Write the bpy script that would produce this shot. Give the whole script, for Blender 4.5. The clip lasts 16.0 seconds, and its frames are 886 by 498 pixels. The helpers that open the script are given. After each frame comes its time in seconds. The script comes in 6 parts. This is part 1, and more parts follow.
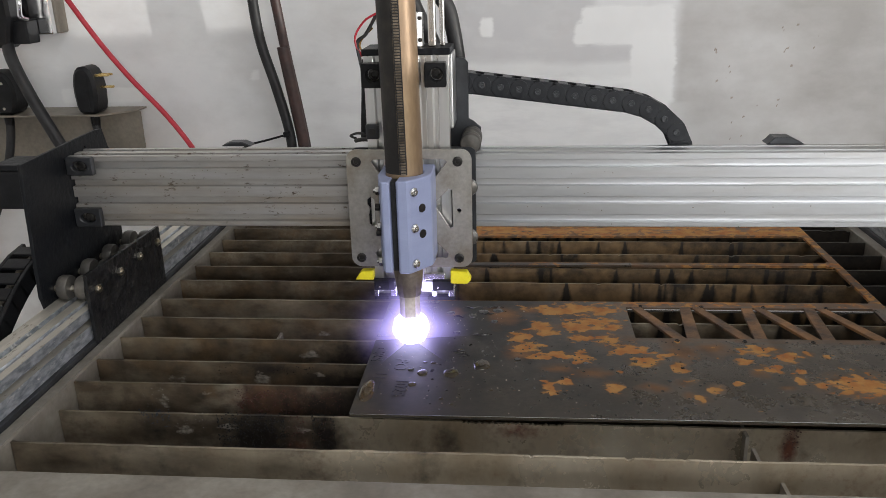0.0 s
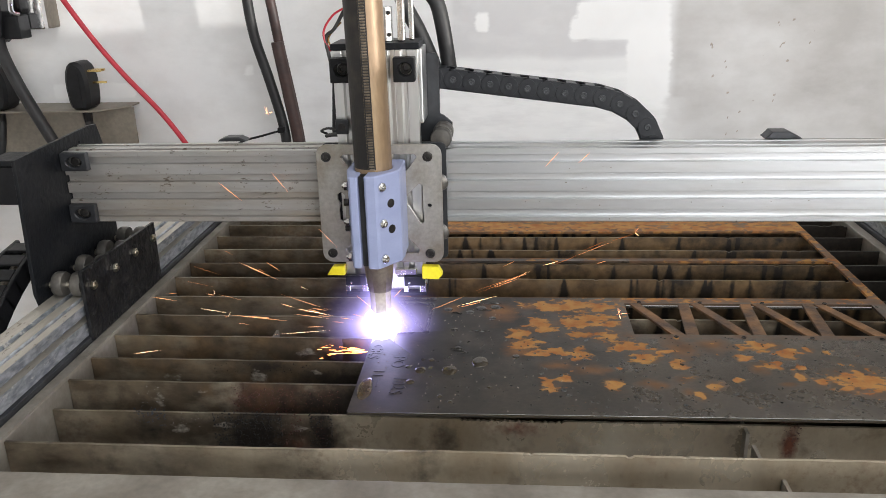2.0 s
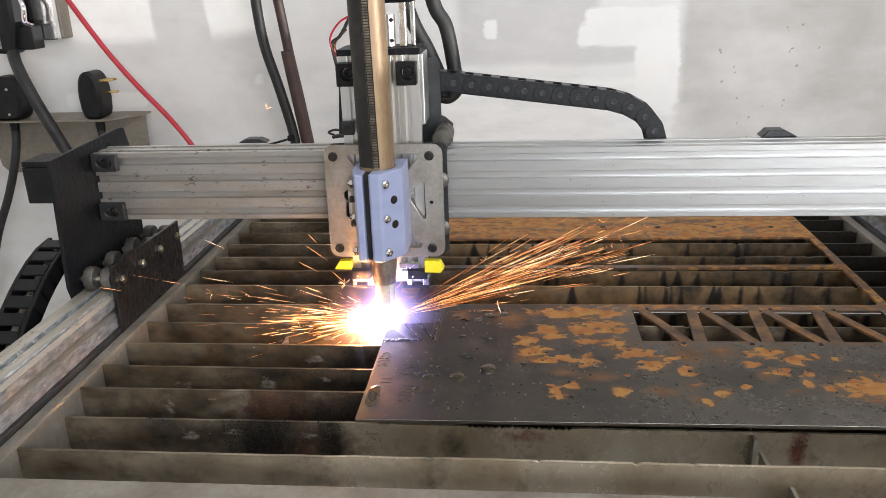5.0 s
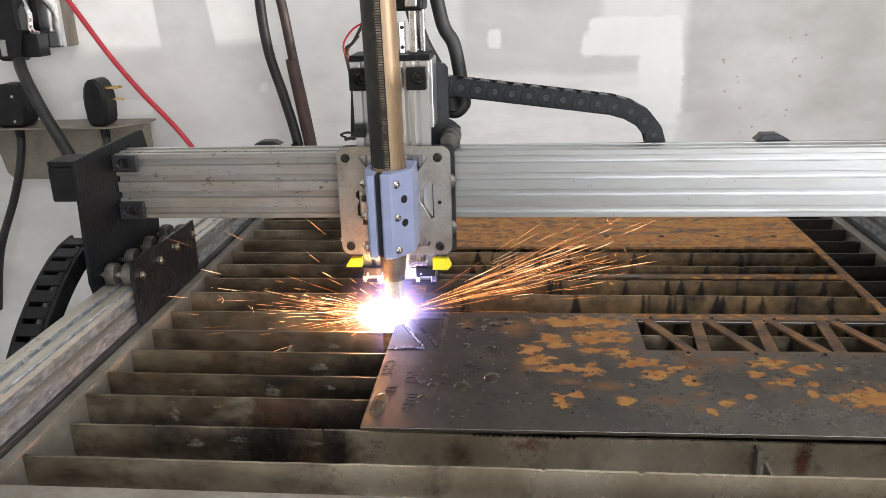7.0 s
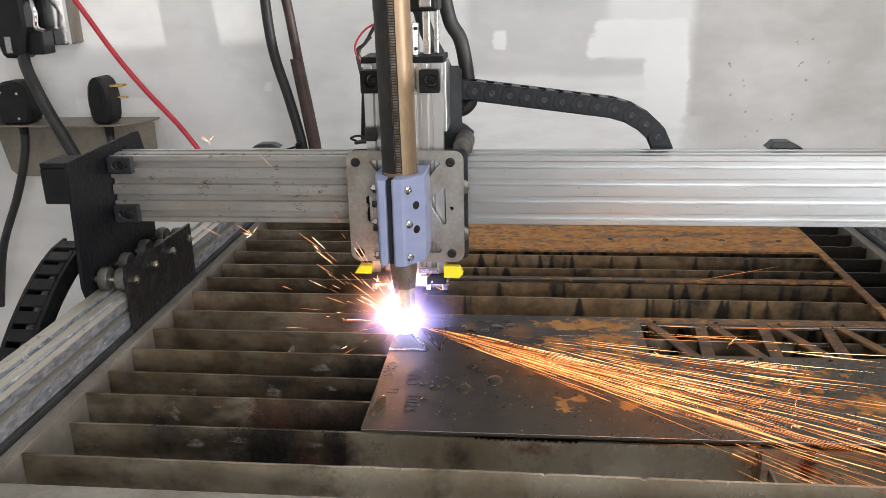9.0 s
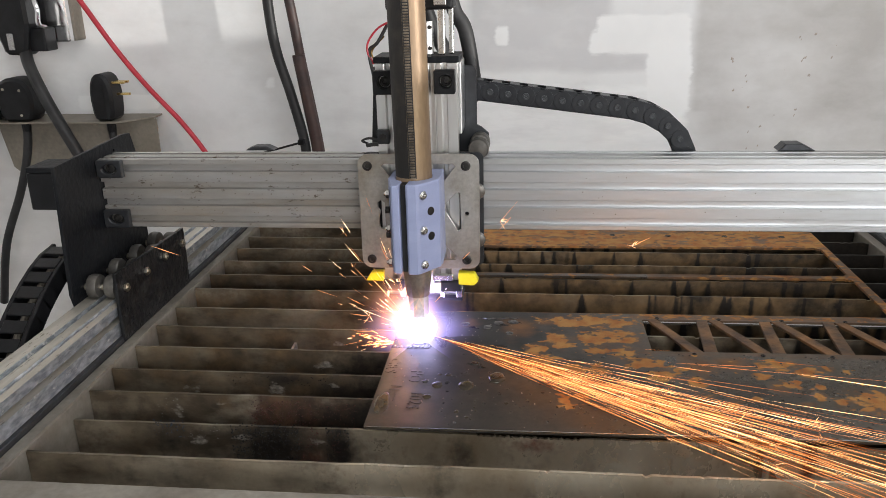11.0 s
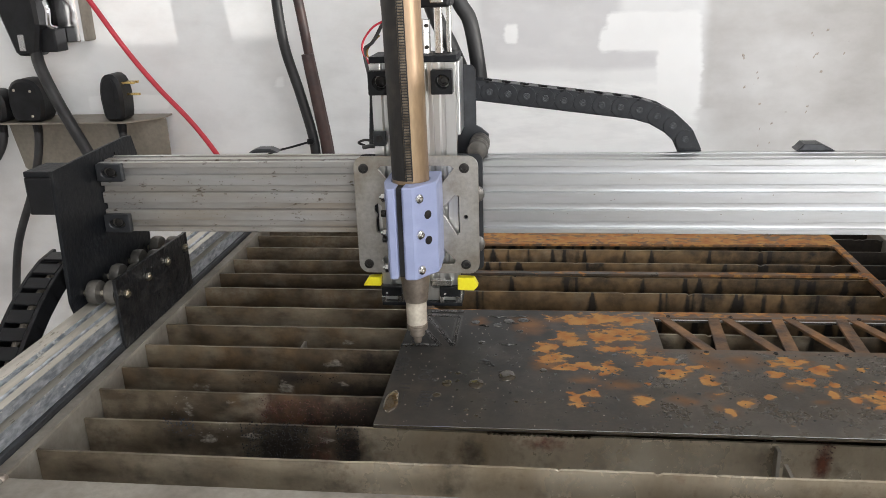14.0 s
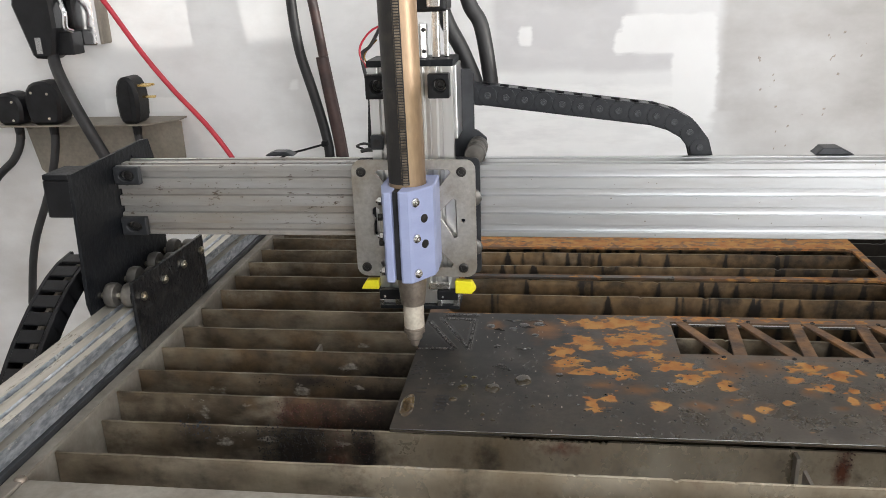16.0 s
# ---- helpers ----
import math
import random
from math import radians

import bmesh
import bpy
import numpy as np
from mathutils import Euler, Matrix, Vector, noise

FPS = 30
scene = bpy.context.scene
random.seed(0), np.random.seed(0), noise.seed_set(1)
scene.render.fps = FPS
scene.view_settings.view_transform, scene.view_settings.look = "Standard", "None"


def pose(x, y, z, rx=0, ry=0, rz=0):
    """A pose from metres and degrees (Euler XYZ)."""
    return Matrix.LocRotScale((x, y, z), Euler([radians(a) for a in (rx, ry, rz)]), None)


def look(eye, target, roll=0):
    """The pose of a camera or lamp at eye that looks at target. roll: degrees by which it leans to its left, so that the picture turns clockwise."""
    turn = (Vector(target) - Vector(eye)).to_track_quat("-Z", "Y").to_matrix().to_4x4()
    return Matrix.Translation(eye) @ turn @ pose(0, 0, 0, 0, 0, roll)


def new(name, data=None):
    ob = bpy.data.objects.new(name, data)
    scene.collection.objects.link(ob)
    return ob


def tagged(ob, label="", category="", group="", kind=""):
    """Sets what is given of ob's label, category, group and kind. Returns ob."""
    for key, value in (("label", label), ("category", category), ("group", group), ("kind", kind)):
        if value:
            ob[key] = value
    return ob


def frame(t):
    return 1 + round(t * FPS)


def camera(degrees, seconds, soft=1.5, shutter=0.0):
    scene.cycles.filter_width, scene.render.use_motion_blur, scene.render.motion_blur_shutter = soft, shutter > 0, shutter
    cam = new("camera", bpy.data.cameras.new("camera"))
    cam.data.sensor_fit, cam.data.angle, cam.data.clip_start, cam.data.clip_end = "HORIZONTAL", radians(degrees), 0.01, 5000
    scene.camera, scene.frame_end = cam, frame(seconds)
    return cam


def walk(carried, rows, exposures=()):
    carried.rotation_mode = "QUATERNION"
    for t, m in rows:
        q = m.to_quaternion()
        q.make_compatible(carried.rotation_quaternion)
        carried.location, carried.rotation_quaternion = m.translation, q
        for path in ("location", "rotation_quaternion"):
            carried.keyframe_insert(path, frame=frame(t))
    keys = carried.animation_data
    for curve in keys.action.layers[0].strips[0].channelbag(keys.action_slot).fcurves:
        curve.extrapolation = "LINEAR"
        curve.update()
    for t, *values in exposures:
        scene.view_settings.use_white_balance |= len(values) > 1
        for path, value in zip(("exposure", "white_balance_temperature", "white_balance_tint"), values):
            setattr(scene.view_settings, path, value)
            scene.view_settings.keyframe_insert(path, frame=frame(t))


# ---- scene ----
cam = camera(57.6, 16.0, soft=0.75)
# seconds, eye x y z, degrees down, degrees to the right, lean
PATH = [
    (0, 0.1452, -0.6175, 0.3764, 19.52, -5.28, -1.49),
    (0.5, 0.1418, -0.6153, 0.3772, 19.59, -5.25, -1.61),
    (1, 0.1384, -0.6125, 0.3766, 19.74, -5.07, -1.57),
    (1.5, 0.1369, -0.6092, 0.3745, 19.82, -4.86, -1.43),
    (2, 0.1406, -0.6116, 0.3747, 19.82, -4.81, -1.47),
    (2.5, 0.1454, -0.6129, 0.3752, 19.80, -5.11, -1.65),
    (3, 0.1469, -0.6143, 0.3754, 19.72, -5.40, -1.82),
    (3.5, 0.1466, -0.6154, 0.3760, 19.69, -5.55, -1.95),
    (4, 0.1453, -0.6152, 0.3762, 19.61, -5.60, -1.96),
    (6.5, 0.1439, -0.6145, 0.3807, 19.00, -5.72, -1.90),
    (7, 0.1413, -0.6171, 0.3800, 18.86, -5.73, -1.76),
    (7.5, 0.1398, -0.6166, 0.3779, 18.83, -5.75, -1.53),
    (8, 0.1401, -0.6162, 0.3756, 18.83, -5.65, -1.29),
    (8.5, 0.1386, -0.6159, 0.3787, 18.74, -5.68, -1.14),
    (9, 0.1408, -0.6125, 0.3785, 18.75, -5.96, -1.26),
    (11.5, 0.1411, -0.6128, 0.3820, 19.13, -6.27, -1.50),
    (12, 0.1451, -0.6146, 0.3829, 19.03, -6.63, -1.70),
    (12.5, 0.1494, -0.6148, 0.3809, 18.90, -6.94, -1.87),
    (13, 0.1460, -0.6134, 0.3796, 18.92, -6.91, -1.82),
    (13.5, 0.1396, -0.6121, 0.3774, 18.91, -6.77, -1.68),
    (14, 0.1411, -0.6099, 0.3774, 19.08, -6.90, -1.83),
    (14.5, 0.1442, -0.6103, 0.3790, 19.13, -7.17, -1.96),
    (15, 0.1464, -0.6118, 0.3772, 19.12, -7.57, -1.96),
    (15.5, 0.1417, -0.6124, 0.3778, 19.20, -7.87, -1.78),
    (16, 0.1361, -0.6088, 0.3796, 18.96, -7.74, -1.96),
]


def gaze(x, y, z, down, turn, lean):
    a, b = radians(down), radians(turn)
    eye = Vector((x, y, z))
    return look(eye, eye + Vector((math.sin(b) * math.cos(a), math.cos(b) * math.cos(a), -math.sin(a))), lean)


walk(cam, [(t, gaze(*row)) for t, *row in PATH], [(0, -0.48), (0.5, -0.13), (0.8, -0.06), (1.5, 0.0), (4, 0.02), (6.5, -0.06), (7.4, -0.06), (8, 0.06), (8.6, -0.08), (9, -0.16), (12, -0.28), (12.6, -0.24), (13.2, -0.08), (14.5, 0.06), (16, 0.09)])

# seconds, travel of the torch carriage along the beam, travel of the gantry along the rails
TRAVEL = [
    (0, 0.0396, -0.0074),
    (0.5, 0.0375, -0.0037),
    (1, 0.0284, -0.0034),
    (1.5, 0.0200, -0.0026),
    (2, 0.0111, -0.0042),
    (2.5, 0.0025, -0.0029),
    (3, 0.0006, 0.0009),
    (3.5, 0.0005, 0.0110),
    (4, 0.0007, 0.0203),
    (6.5, 0.0007, 0.0634),
    (7, 0.0009, 0.0727),
    (7.5, 0.0019, 0.0773),
    (8, 0.0058, 0.0696),
    (8.5, 0.0079, 0.0600),
    (9, 0.0126, 0.0526),
    (11.5, 0.0332, 0.0129),
    (12, 0.0371, 0.0039),
    (12.5, 0.0404, -0.0031),
    (13, 0.0435, -0.0003),
    (13.5, 0.0367, 0.0016),
    (14, 0.0197, -0.0001),
    (14.5, 0.0026, -0.0006),
    (15, 0.0001, -0.0002),
    (15.5, 0.0000, -0.0003),
    (16, 0.0000, -0.0000),
]
ARC_OFF = 12.7

# ---- light ----
world = bpy.data.worlds.new("sky")
scene.world = world
world.use_nodes = True
wn = world.node_tree.nodes
sky = wn.new("ShaderNodeTexSky")
sky.sky_type, sky.sun_disc = "NISHITA", False
sky.sun_elevation, sky.sun_rotation = radians(2), radians(110)
world.node_tree.links.new(sky.outputs[0], wn["Background"].inputs[0])
wn["Background"].inputs[1].default_value = 0.10


def area(name, m, sx, sy, power, colour):
    data = bpy.data.lights.new(name, "AREA")
    data.shape, data.size, data.size_y, data.energy, data.color = "RECTANGLE", sx, sy, power, colour
    ob = new(name, data)
    ob.matrix_world = m
    return ob


# daylight of the unseen workshop door and side window, plus an added overhead fill
area("door_daylight", look((1.7, -3.12, 0.6), (0.5, 0.6, 0.1)), 2.2, 1.7, 94, (0.985, 0.99, 1.0))
area("skylight_daylight", look((1.35, -1.55, 2.69), (0.7, 0.0, 0.0)), 2.0, 1.2, 46, (0.985, 0.99, 1.0))
area("window_daylight", look((3.28, -1.5, 0.95), (0.2, 0.4, 0.0)), 1.6, 1.0, 26, (0.96, 0.98, 1.0))

# a low sun, let onto the back wall by an added side slit
sun = bpy.data.lights.new("sun", "SUN")
sun.energy, sun.angle, sun.color = 3.2, radians(0.4), (1.0, 0.97, 0.92)
new("sun", sun).matrix_world = look((3.6, -0.46, 0.17), (-0.57, 1.0285, 0.02))

# ---- materials ----


def mat(name, colour, rough=0.5, metal=0.0, second=None, scale=20.0, mix=0.5, bump=0.1, fine=200.0, stretch=(1, 1, 1), detail=6.0, spread=0.12, gloss=0.5, grain=0.25):
    """A surface in two tones: large stains of the second colour, fine grain in gloss and relief."""
    m = bpy.data.materials.new(name)
    m.use_nodes = True
    nt = m.node_tree
    n, l = nt.nodes, nt.links
    b = n["Principled BSDF"]
    b.inputs["Specular IOR Level"].default_value = gloss
    second = second or tuple(c * 0.7 for c in colour)
    co = n.new("ShaderNodeTexCoord")
    mp = n.new("ShaderNodeMapping")
    mp.inputs["Scale"].default_value = stretch
    l.new(co.outputs["Object"], mp.inputs[0])
    big, small = n.new("ShaderNodeTexNoise"), n.new("ShaderNodeTexNoise")
    for t, s, d in ((big, scale, detail), (small, fine, 3.0)):
        t.inputs["Scale"].default_value, t.inputs["Detail"].default_value = s, d
        l.new(mp.outputs[0], t.inputs["Vector"])
    ramp = n.new("ShaderNodeMapRange")
    ramp.inputs["From Min"].default_value, ramp.inputs["From Max"].default_value = 1 - mix - spread, 1 - mix + spread
    l.new(big.outputs[0], ramp.inputs["Value"])
    cm = n.new("ShaderNodeMix")
    cm.data_type = "RGBA"
    cm.inputs["A"].default_value, cm.inputs["B"].default_value = (*colour, 1), (*second, 1)
    l.new(ramp.outputs[0], cm.inputs["Factor"])
    gm = n.new("ShaderNodeMix")
    gm.data_type, gm.blend_type = "RGBA", "OVERLAY"
    gm.inputs["Factor"].default_value = grain
    l.new(cm.outputs["Result"], gm.inputs["A"])
    l.new(small.outputs[0], gm.inputs["B"])
    l.new(gm.outputs["Result"], b.inputs["Base Color"])
    rr = n.new("ShaderNodeMapRange")
    rr.inputs["To Min"].default_value, rr.inputs["To Max"].default_value = max(rough - 0.1, 0.05), min(rough + 0.12, 1)
    l.new(big.outputs[0], rr.inputs["Value"])
    l.new(rr.outputs[0], b.inputs["Roughness"])
    b.inputs["Metallic"].default_value = metal
    if bump:
        bp = n.new("ShaderNodeBump")
        bp.inputs["Strength"].default_value, bp.inputs["Distance"].default_value = bump, 0.002
        l.new(small.outputs[0], bp.inputs["Height"])
        l.new(bp.outputs[0], b.inputs["Normal"])
    return m


def worn(m, attribute, colour, rough, metal, fine=120.0, hard=0.08, rough_edge=8.0, stretch=(1, 1, 1), second=None, patch=1.7):
    """Adds a stained zone to a material, where the mesh's own attribute of that name is high, with a ragged edge."""
    nt = m.node_tree
    n, l = nt.nodes, nt.links
    b = n["Principled BSDF"]
    at = n.new("ShaderNodeAttribute")
    at.attribute_name = attribute
    co = n.new("ShaderNodeTexCoord")
    nz = n.new("ShaderNodeTexNoise")
    nz.inputs["Scale"].default_value, nz.inputs["Detail"].default_value = fine, rough_edge
    nz.inputs["Roughness"].default_value = 0.6
    mp = n.new("ShaderNodeMapping")
    mp.inputs["Scale"].default_value = stretch
    l.new(co.outputs["Object"], mp.inputs[0])
    l.new(mp.outputs[0], nz.inputs["Vector"])
    ad = n.new("ShaderNodeMath")
    ad.operation = "ADD"
    l.new(at.outputs["Fac"], ad.inputs[0])
    l.new(nz.outputs[0], ad.inputs[1])
    rp = n.new("ShaderNodeMapRange")
    rp.inputs["From Min"].default_value, rp.inputs["From Max"].default_value = 1.0 - hard, 1.0 + hard
    l.new(ad.outputs[0], rp.inputs["Value"])
    tone = n.new("ShaderNodeMix")
    tone.data_type = "RGBA"
    tone.inputs["A"].default_value, tone.inputs["B"].default_value = (*colour, 1), (*(second or [c * 0.45 for c in colour]), 1)
    n2 = n.new("ShaderNodeTexNoise")
    n2.inputs["Scale"].default_value, n2.inputs["Detail"].default_value = fine * patch, 6.0
    l.new(co.outputs["Object"], n2.inputs["Vector"])
    r2 = n.new("ShaderNodeMapRange")
    r2.inputs["From Min"].default_value, r2.inputs["From Max"].default_value = 0.4, 0.7
    l.new(n2.outputs[0], r2.inputs["Value"])
    l.new(r2.outputs[0], tone.inputs["Factor"])
    for socket, value in (("Base Color", tone.outputs["Result"]), ("Roughness", rough), ("Metallic", metal)):
        before = b.inputs[socket].links[0].from_socket if b.inputs[socket].links else None
        mx = n.new("ShaderNodeMix")
        if socket == "Base Color":
            mx.data_type = "RGBA"
        old = b.inputs[socket].default_value
        a_in, b_in, out = ("A", "B", "Result")
        if before:
            l.new(before, mx.inputs[a_in])
        else:
            mx.inputs[a_in].default_value = old
        if socket == "Base Color":
            l.new(value, mx.inputs[b_in])
        else:
            mx.inputs[b_in].default_value = value
        l.new(rp.outputs[0], mx.inputs["Factor"])
        l.new(mx.outputs[out], b.inputs[socket])
    return m


def glow(name, colour, strength):
    m = bpy.data.materials.new(name)
    m.use_nodes = True
    n, l = m.node_tree.nodes, m.node_tree.links
    n.remove(n["Principled BSDF"])
    e = n.new("ShaderNodeEmission")
    e.inputs[0].default_value, e.inputs[1].default_value = (*colour, 1), strength
    l.new(e.outputs[0], n["Material Output"].inputs[0])
    return m


def sparks(name, cool, hot, low, high):
    """Flying hot metal: each streak has its own heat, between a dull and a bright one."""
    m = glow(name, hot, high)
    n, l = m.node_tree.nodes, m.node_tree.links
    geo, tone, heat = n.new("ShaderNodeNewGeometry"), n.new("ShaderNodeMix"), n.new("ShaderNodeMapRange")
    tone.data_type = "RGBA"
    tone.inputs["A"].default_value, tone.inputs["B"].default_value = (*cool, 1), (*hot, 1)
    sq = n.new("ShaderNodeMath")
    sq.operation = "POWER"
    sq.inputs[1].default_value = 1.8
    l.new(geo.outputs["Random Per Island"], sq.inputs[0])
    l.new(sq.outputs[0], tone.inputs["Factor"])
    l.new(sq.outputs[0], heat.inputs["Value"])
    heat.inputs["To Min"].default_value, heat.inputs["To Max"].default_value = low, high
    l.new(tone.outputs["Result"], n["Emission"].inputs[0])
    l.new(heat.outputs[0], n["Emission"].inputs[1])
    return m


def glare(name, colour, strength, reach, centre):
    """Painted glare: lets what is behind shine through and adds its own light, fading away from its centre."""
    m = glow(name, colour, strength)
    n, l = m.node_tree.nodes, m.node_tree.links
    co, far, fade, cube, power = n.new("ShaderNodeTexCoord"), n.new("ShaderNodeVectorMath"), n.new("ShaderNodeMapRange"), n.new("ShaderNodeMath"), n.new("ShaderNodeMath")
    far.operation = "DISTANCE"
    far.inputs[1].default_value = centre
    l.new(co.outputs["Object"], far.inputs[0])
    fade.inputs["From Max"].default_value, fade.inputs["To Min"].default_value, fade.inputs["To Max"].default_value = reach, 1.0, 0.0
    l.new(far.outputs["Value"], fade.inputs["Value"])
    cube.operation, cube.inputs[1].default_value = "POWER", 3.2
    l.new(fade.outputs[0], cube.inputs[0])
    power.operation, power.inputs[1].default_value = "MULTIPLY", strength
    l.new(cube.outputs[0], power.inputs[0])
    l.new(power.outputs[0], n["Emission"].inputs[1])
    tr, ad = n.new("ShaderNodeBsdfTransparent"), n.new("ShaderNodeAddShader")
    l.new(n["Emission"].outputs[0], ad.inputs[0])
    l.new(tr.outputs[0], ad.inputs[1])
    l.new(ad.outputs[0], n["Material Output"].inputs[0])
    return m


M_WALL = mat("wall_paint", (0.80, 0.80, 0.79), 0.55, 0, (0.72, 0.72, 0.715), 2.2, 0.5, 0.012, 90, grain=0.04)
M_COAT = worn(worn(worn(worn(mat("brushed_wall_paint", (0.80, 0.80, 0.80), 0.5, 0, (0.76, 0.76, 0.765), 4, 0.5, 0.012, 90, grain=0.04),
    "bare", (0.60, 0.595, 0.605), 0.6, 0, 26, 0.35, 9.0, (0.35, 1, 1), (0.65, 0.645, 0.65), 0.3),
    "warm_shade", (0.42, 0.40, 0.38), 0.45, 0, 9, 0.42, 9.0, (0.6, 1, 1), (0.33, 0.31, 0.29), 0.35),
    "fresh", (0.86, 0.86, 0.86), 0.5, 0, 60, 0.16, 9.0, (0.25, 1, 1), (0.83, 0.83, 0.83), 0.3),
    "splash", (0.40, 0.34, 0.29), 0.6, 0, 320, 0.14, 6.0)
M_FLOOR = mat("concrete", (0.32, 0.31, 0.30), 0.8, 0, (0.25, 0.245, 0.24), 3, 0.5, 0.3, 60)
M_CEIL = mat("ceiling_paint", (0.78, 0.78, 0.77), 0.8, 0, (0.72, 0.72, 0.71), 2, 0.4, 0.05, 60)
M_ALU = mat("aluminium", (0.78, 0.78, 0.78), 0.32, 1.0, (0.66, 0.65, 0.62), 9, 0.45, 0.05, 300, (1, 1, 0.05))
M_ALU_DIRTY = worn(worn(mat("aluminium_used", (0.60, 0.61, 0.625), 0.34, 1.0, (0.52, 0.525, 0.53), 16, 0.45, 0.02, 300, (0.10, 1, 1), grain=0.07), "browning", (0.27, 0.215, 0.15), 0.55, 0.5, 60, 0.42, 8.0, (0.12, 1, 1), (0.19, 0.15, 0.10), 0.5), "fleck", (0.13, 0.10, 0.07), 0.7, 0.0, 330, 0.05, 4.0, (0.4, 1, 1))
M_RAIL = worn(mat("tan_rail_top", (0.53, 0.50, 0.44), 0.42, 0.5, (0.36, 0.335, 0.285), 70, 0.5, 0.1, 220, (1, 0.12, 1), grain=0.2, spread=0.2), "dent", (0.22, 0.19, 0.15), 0.7, 0, 240, 0.06, 5.0, (1, 0.3, 1))
M_RAIL_SIDE = worn(mat("scuffed_rail_side", (0.52, 0.545, 0.58), 0.38, 0.6, (0.25, 0.275, 0.30), 190, 0.5, 0.15, 420, (1, 0.35, 1), grain=0.35, spread=0.14), "dent", (0.80, 0.80, 0.78), 0.35, 0.6, 170, 0.05, 5.0, (1, 0.5, 1))
M_BLACK = mat("black_paint", (0.006, 0.007, 0.009), 0.46, 0.0, (0.013, 0.0135, 0.0145), 30, 0.4, 0.5, 160, gloss=0.2)
M_SCAB = mat("scabbed_black_paint", (0.006, 0.0065, 0.008), 0.36, 0.0, (0.02, 0.0195, 0.019), 70, 0.4, 1.0, 120, gloss=0.4)
M_BLACK_PLASTIC = mat("black_plastic", (0.006, 0.006, 0.007), 0.42, 0, (0.011, 0.0115, 0.013), 40, 0.5, 0.15, 300, gloss=0.24)
M_CHAIN = mat("chain_plastic", (0.013, 0.0145, 0.018), 0.36, 0, (0.026, 0.028, 0.032), 60, 0.45, 0.2, 200, gloss=0.35)
M_PIN = mat("chain_pin_plastic", (0.035, 0.038, 0.043), 0.3, 0, (0.08, 0.085, 0.09), 60, 0.45, 0.1, 200)
M_RUBBER = mat("rubber", (0.014, 0.014, 0.015), 0.5, 0, (0.028, 0.028, 0.029), 25, 0.45, 0.15, 150, gloss=0.4)
M_BROWN_HOSE = mat("brown_hose", (0.055, 0.028, 0.024), 0.5, 0, (0.032, 0.019, 0.018), 40, 0.5, 0.2, 150)
M_RED = mat("red_insulation", (0.50, 0.025, 0.045), 0.4, 0, (0.42, 0.018, 0.035), 40, 0.5, 0.03, 200)
M_SLAT = worn(worn(worn(worn(worn(mat("slat_steel", (0.62, 0.55, 0.43), 0.27, 0.5, (0.28, 0.215, 0.138), 11, 0.5, 0.04, 260, (1, 1, 0.6), spread=0.22, detail=7.0, grain=0.14), "rust", (0.15, 0.045, 0.022), 0.75, 0.0, 160, 0.25, 8.0, (1, 1, 1), (0.05, 0.018, 0.012), 0.8), "grime_shade", (0.090, 0.068, 0.046), 0.45, 0.3, 30, 0.28, 10.0, (0.5, 1, 1)), "tan", (0.25, 0.155, 0.072), 0.5, 0.1, 40, 0.3), "burn_dark", (0.021, 0.016, 0.012), 0.5, 0.1, 110, 0.34), "pale", (0.42, 0.39, 0.34), 0.35, 0.4, 170, 0.12, 9.0, (0.6, 1, 1))
M_FRAME = mat("frame_steel", (0.31, 0.285, 0.245), 0.48, 0.35, (0.215, 0.19, 0.16), 18, 0.5, 0.2, 150)
M_PAN = mat("pan_sludge", (0.018, 0.016, 0.014), 0.45, 0.0, (0.04, 0.03, 0.022), 12, 0.4, 0.5, 60)
M_SHEET = worn(worn(worn(worn(mat("mill_scale_steel", (0.034, 0.027, 0.0195), 0.23, 0.3, (0.098, 0.077, 0.055), 9, 0.5, 0.05, 260, spread=0.3, grain=0.45), "scorch_shade", (0.014, 0.013, 0.012), 0.55, 0.0, 40, 0.4, 6.0), "oldrust", (0.20, 0.095, 0.038), 0.7, 0.1, 60, 0.3, 8.0, (0.6, 1, 1), (0.085, 0.05, 0.03), 0.6), "rust", (0.39, 0.195, 0.053), 0.8, 0.0, 140, 0.05, 12.0, (0.6, 1, 1), (0.29, 0.095, 0.023), 0.5), "pit", (0.022, 0.020, 0.018), 0.4, 0.2, 200, 0.06)
M_DROP = mat("wet_drop", (0.030, 0.025, 0.018), 0.12, 0.0, (0.045, 0.034, 0.02), 60, 0.5, 0.0, 300, gloss=0.4)
M_OIL = mat("amber_oil", (0.085, 0.055, 0.026), 0.05, 0.0, (0.05, 0.034, 0.018), 50, 0.5, 0.0, 300, gloss=0.8)
M_MARKER = mat("marker_ink", (0.012, 0.012, 0.014), 0.5, 0.0, (0.022, 0.022, 0.024), 200, 0.5, 0.0, 300)
M_SCALE = mat("dark_scale", (0.014, 0.013, 0.012), 0.16, 0.1, (0.05, 0.047, 0.044), 90, 0.5, 0.2, 400)
M_TRUSS = mat("rusted_cut_steel", (0.25, 0.125, 0.05), 0.6, 0.2, (0.075, 0.05, 0.036), 28, 0.5, 0.4, 200)
M_KERF = mat("burnt_kerf", (0.006, 0.0055, 0.0055), 0.38, 0.0, (0.014, 0.012, 0.011), 150, 0.4, 0.3, 400, gloss=0.15)
M_PLATE = mat("carriage_plate", (0.50, 0.485, 0.455), 0.38, 0.8, (0.31, 0.27, 0.215), 24, 0.42, 0.12, 250, spread=0.16, detail=9.0)
